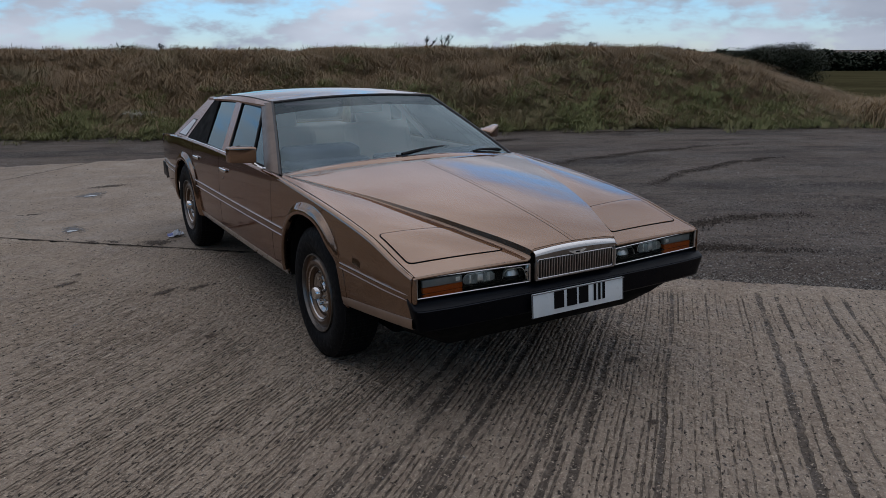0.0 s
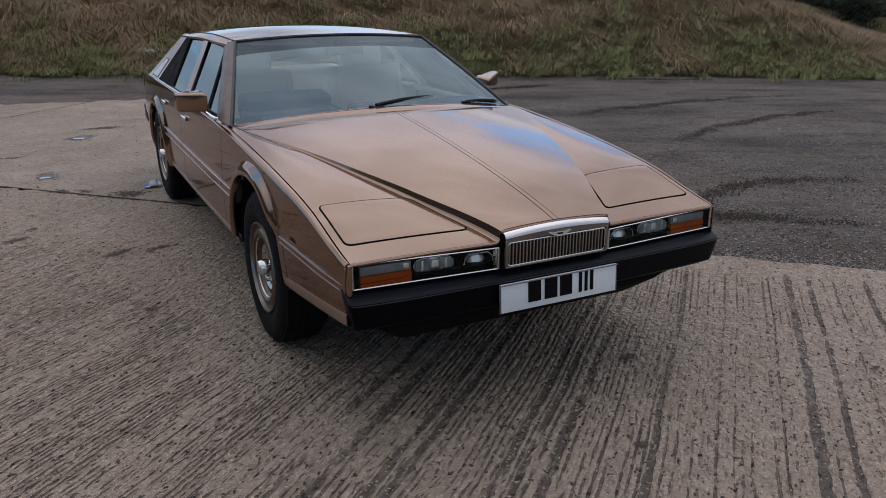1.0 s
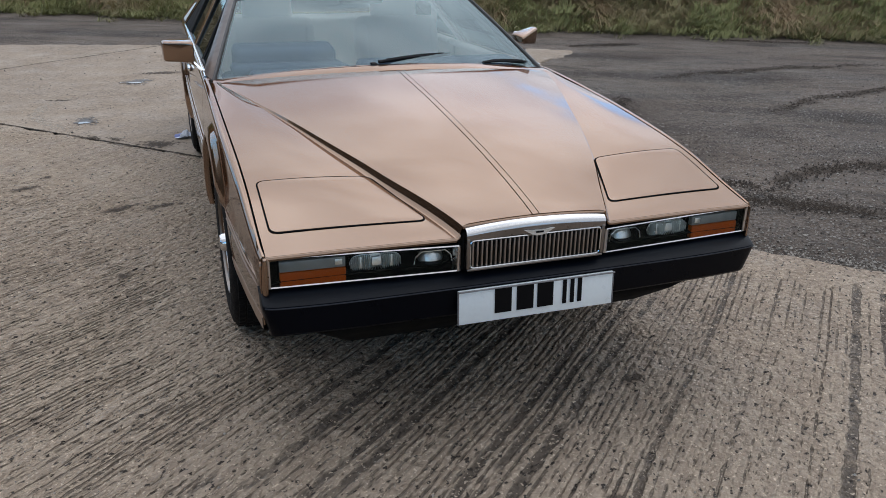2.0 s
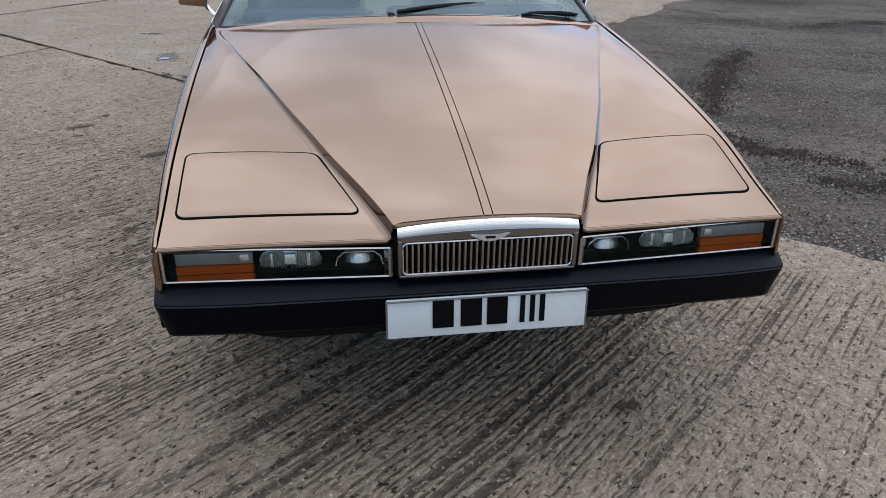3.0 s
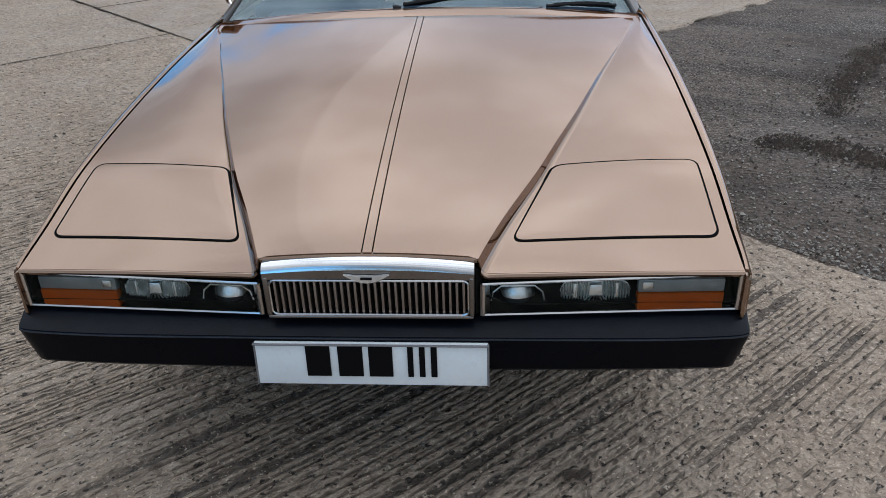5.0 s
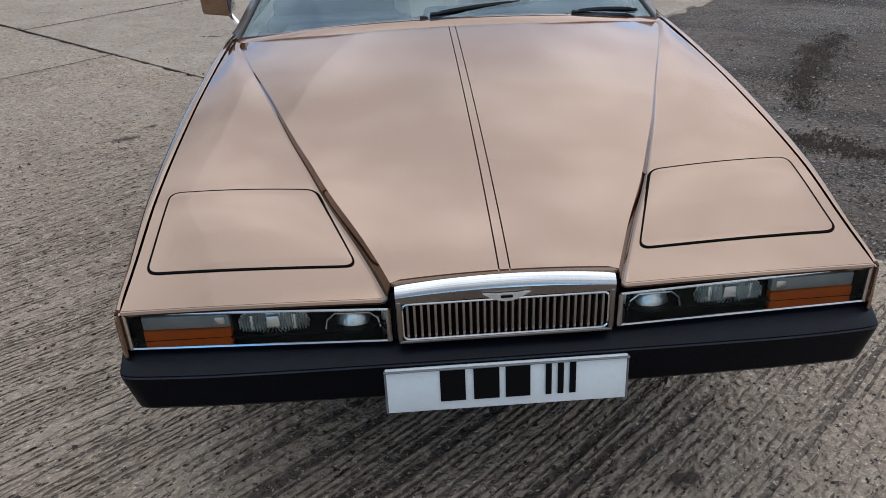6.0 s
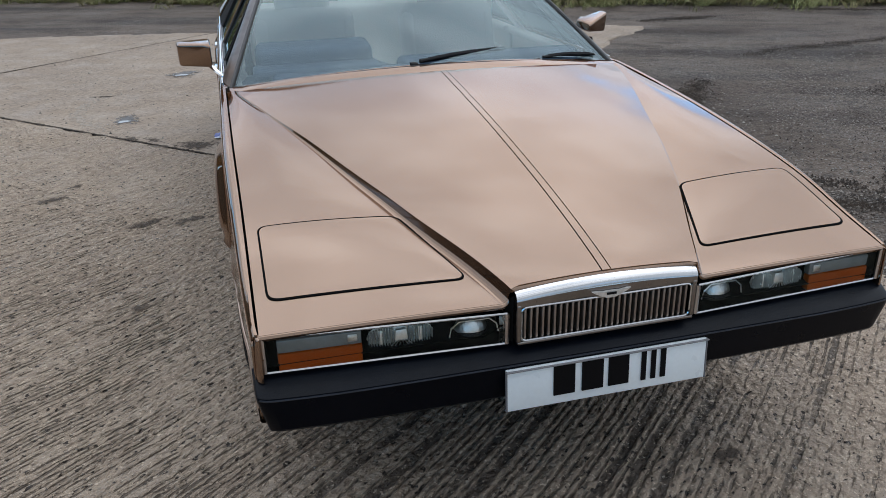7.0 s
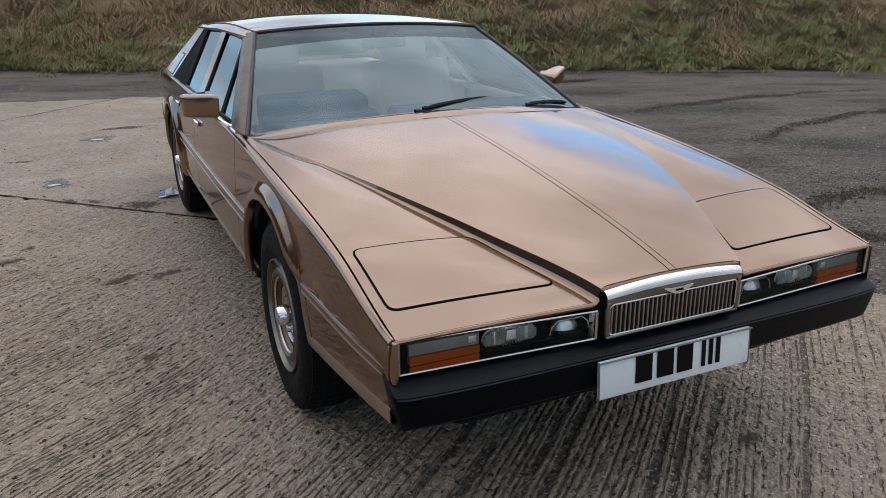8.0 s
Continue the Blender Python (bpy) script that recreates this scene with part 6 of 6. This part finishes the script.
            verts.append((x + k * dx, y + k * dy, 0.001 + dz * k))
        faces += [(i, i + 1, i + 4), (i + 1, i + 2, i + 4), (i + 2, i + 3, i + 4), (i + 3, i, i + 4)]
    me = bpy.data.meshes.new("grit")
    me.from_pydata(verts, [], faces)
    me.materials.append(GRAVEL)
    tagged(new("grit", me), "crumbs of dark and pale grit on concrete", "grit", kind="stuff")
    # low ridges of dark dirt that turning wheels have scraped up
    ridges = (((4.7, 6.15), (5.5, 6.33), (6.6, 6.44), (7.8, 6.42), (9.0, 6.22)), ((4.6, 4.1), (5.5, 4.53), (6.2, 4.71), (7.1, 4.84), (8.0, 4.80)), ((2.3, 1.95), (2.6, 1.74), (2.9, 1.52), (3.4, 1.05)), ((5.0, 9.1), (5.6, 9.12), (6.2, 9.1)), ((7.6, 9.5), (8.5, 9.05), (9.5, 8.5)), ((2.7, 2.0), (3.4, 2.30), (3.9, 2.30), (4.6, 2.0)), ((3.5, 5.1), (3.1, 4.55), (2.64, 3.89), (2.3, 3.2)), ((1.75, 2.72), (2.0, 2.72), (2.25, 2.48), (2.7, 2.1)))
    clods = [[], []]
    for num, line in enumerate(ridges):
        rows, fades, n = [], [], 80
        for k in range(n + 1):
            u = k / n * (len(line) - 1)
            i = min(int(u), len(line) - 2)
            f = u - i
            x, y = line[i][0] + (line[i + 1][0] - line[i][0]) * f, line[i][1] + (line[i + 1][1] - line[i][1]) * f
            dx, dy = line[i + 1][0] - line[i][0], line[i + 1][1] - line[i][1]
            d = math.hypot(dx, dy)
            taper = math.sin(math.pi * k / n) ** 0.4
            wide = 0.17 + 0.16 * noise.noise(Vector((k * 0.12, num * 7, 0)))
            off = 0.08 * noise.noise(Vector((k * 0.10, num * 3, 4)))
            row, fade = [], []
            for q in range(9):
                v = (q - 4) / 4
                o = off + v * wide
                row.append((x - dy / d * o, y + dx / d * o, -0.004))
                fade.append((1 - abs(v) ** 1.2) * 0.80 * taper)
            rows.append(row); fades.append(fade)
            for _ in range(12 if num > 5 else 6):
                o = off + r.gauss(0, 0.4) * wide * taper
                cx, cy, cs = x - dy / d * o + r.gauss(0, 0.04), y + dx / d * o + r.gauss(0, 0.04), r.uniform(0.005, 0.012)
                b = len(clods[0])
                for ex, ey, ez in ((1, 0, 0), (0, 1, 0), (-1, 0, 0), (0, -1, 0), (0.2, 0.1, 0.8)):
                    g = cs * r.uniform(0.6, 1.4)
                    clods[0].append((cx + ex * g, cy + ey * g, -0.012 + ez * g * 1.3))
                clods[1].extend([(b, b + 1, b + 4), (b + 1, b + 2, b + 4), (b + 2, b + 3, b + 4), (b + 3, b, b + 4)])
        soft("dirt_track", rows, fades, TRACK, "dark brown track of scraped dirt on asphalt", "dirt", "dirt tracks", "structure")
    for _ in range(2600):
        p, q = EDGE_P + 0.05 + 3.2 * r.random() ** 1.3, r.uniform(-2.2, 3.5)
        (cx, cy), cs = from_pq(p, q), r.uniform(0.003, 0.009)
        b = len(clods[0])
        for ex, ey, ez in ((1, 0, 0), (0, 1, 0), (-1, 0, 0), (0, -1, 0), (0.2, 0.1, 0.8)):
            g = cs * r.uniform(0.6, 1.4)
            clods[0].append((cx + ex * g, cy + ey * g, -0.014 + ez * g * 1.3))
        clods[1].extend([(b, b + 1, b + 4), (b + 1, b + 2, b + 4), (b + 2, b + 3, b + 4), (b + 3, b, b + 4)])
    me = bpy.data.meshes.new("clods")
    me.from_pydata(clods[0], [], clods[1])
    me.materials.append(SOIL)
    tagged(new("clods", me), "small clods of dark dirt along wheel tracks", "dirt", kind="stuff")
    # a bleached straw tuft on the bank
    x, y, z = bank_point(18.0, 0.10)
    blades("straw_tuft", BLEACHED, 18, lambda q: (x + q.gauss(0, 0.10), y + q.gauss(0, 0.06), z + 0.12, 1.0), 0.26, "bleached pale tuft of straw on the bank", 31, 0.012, 1.3, 14)


build_car()
build_far()
build_small()
build_bank()
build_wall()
build_grass()
build_ground()
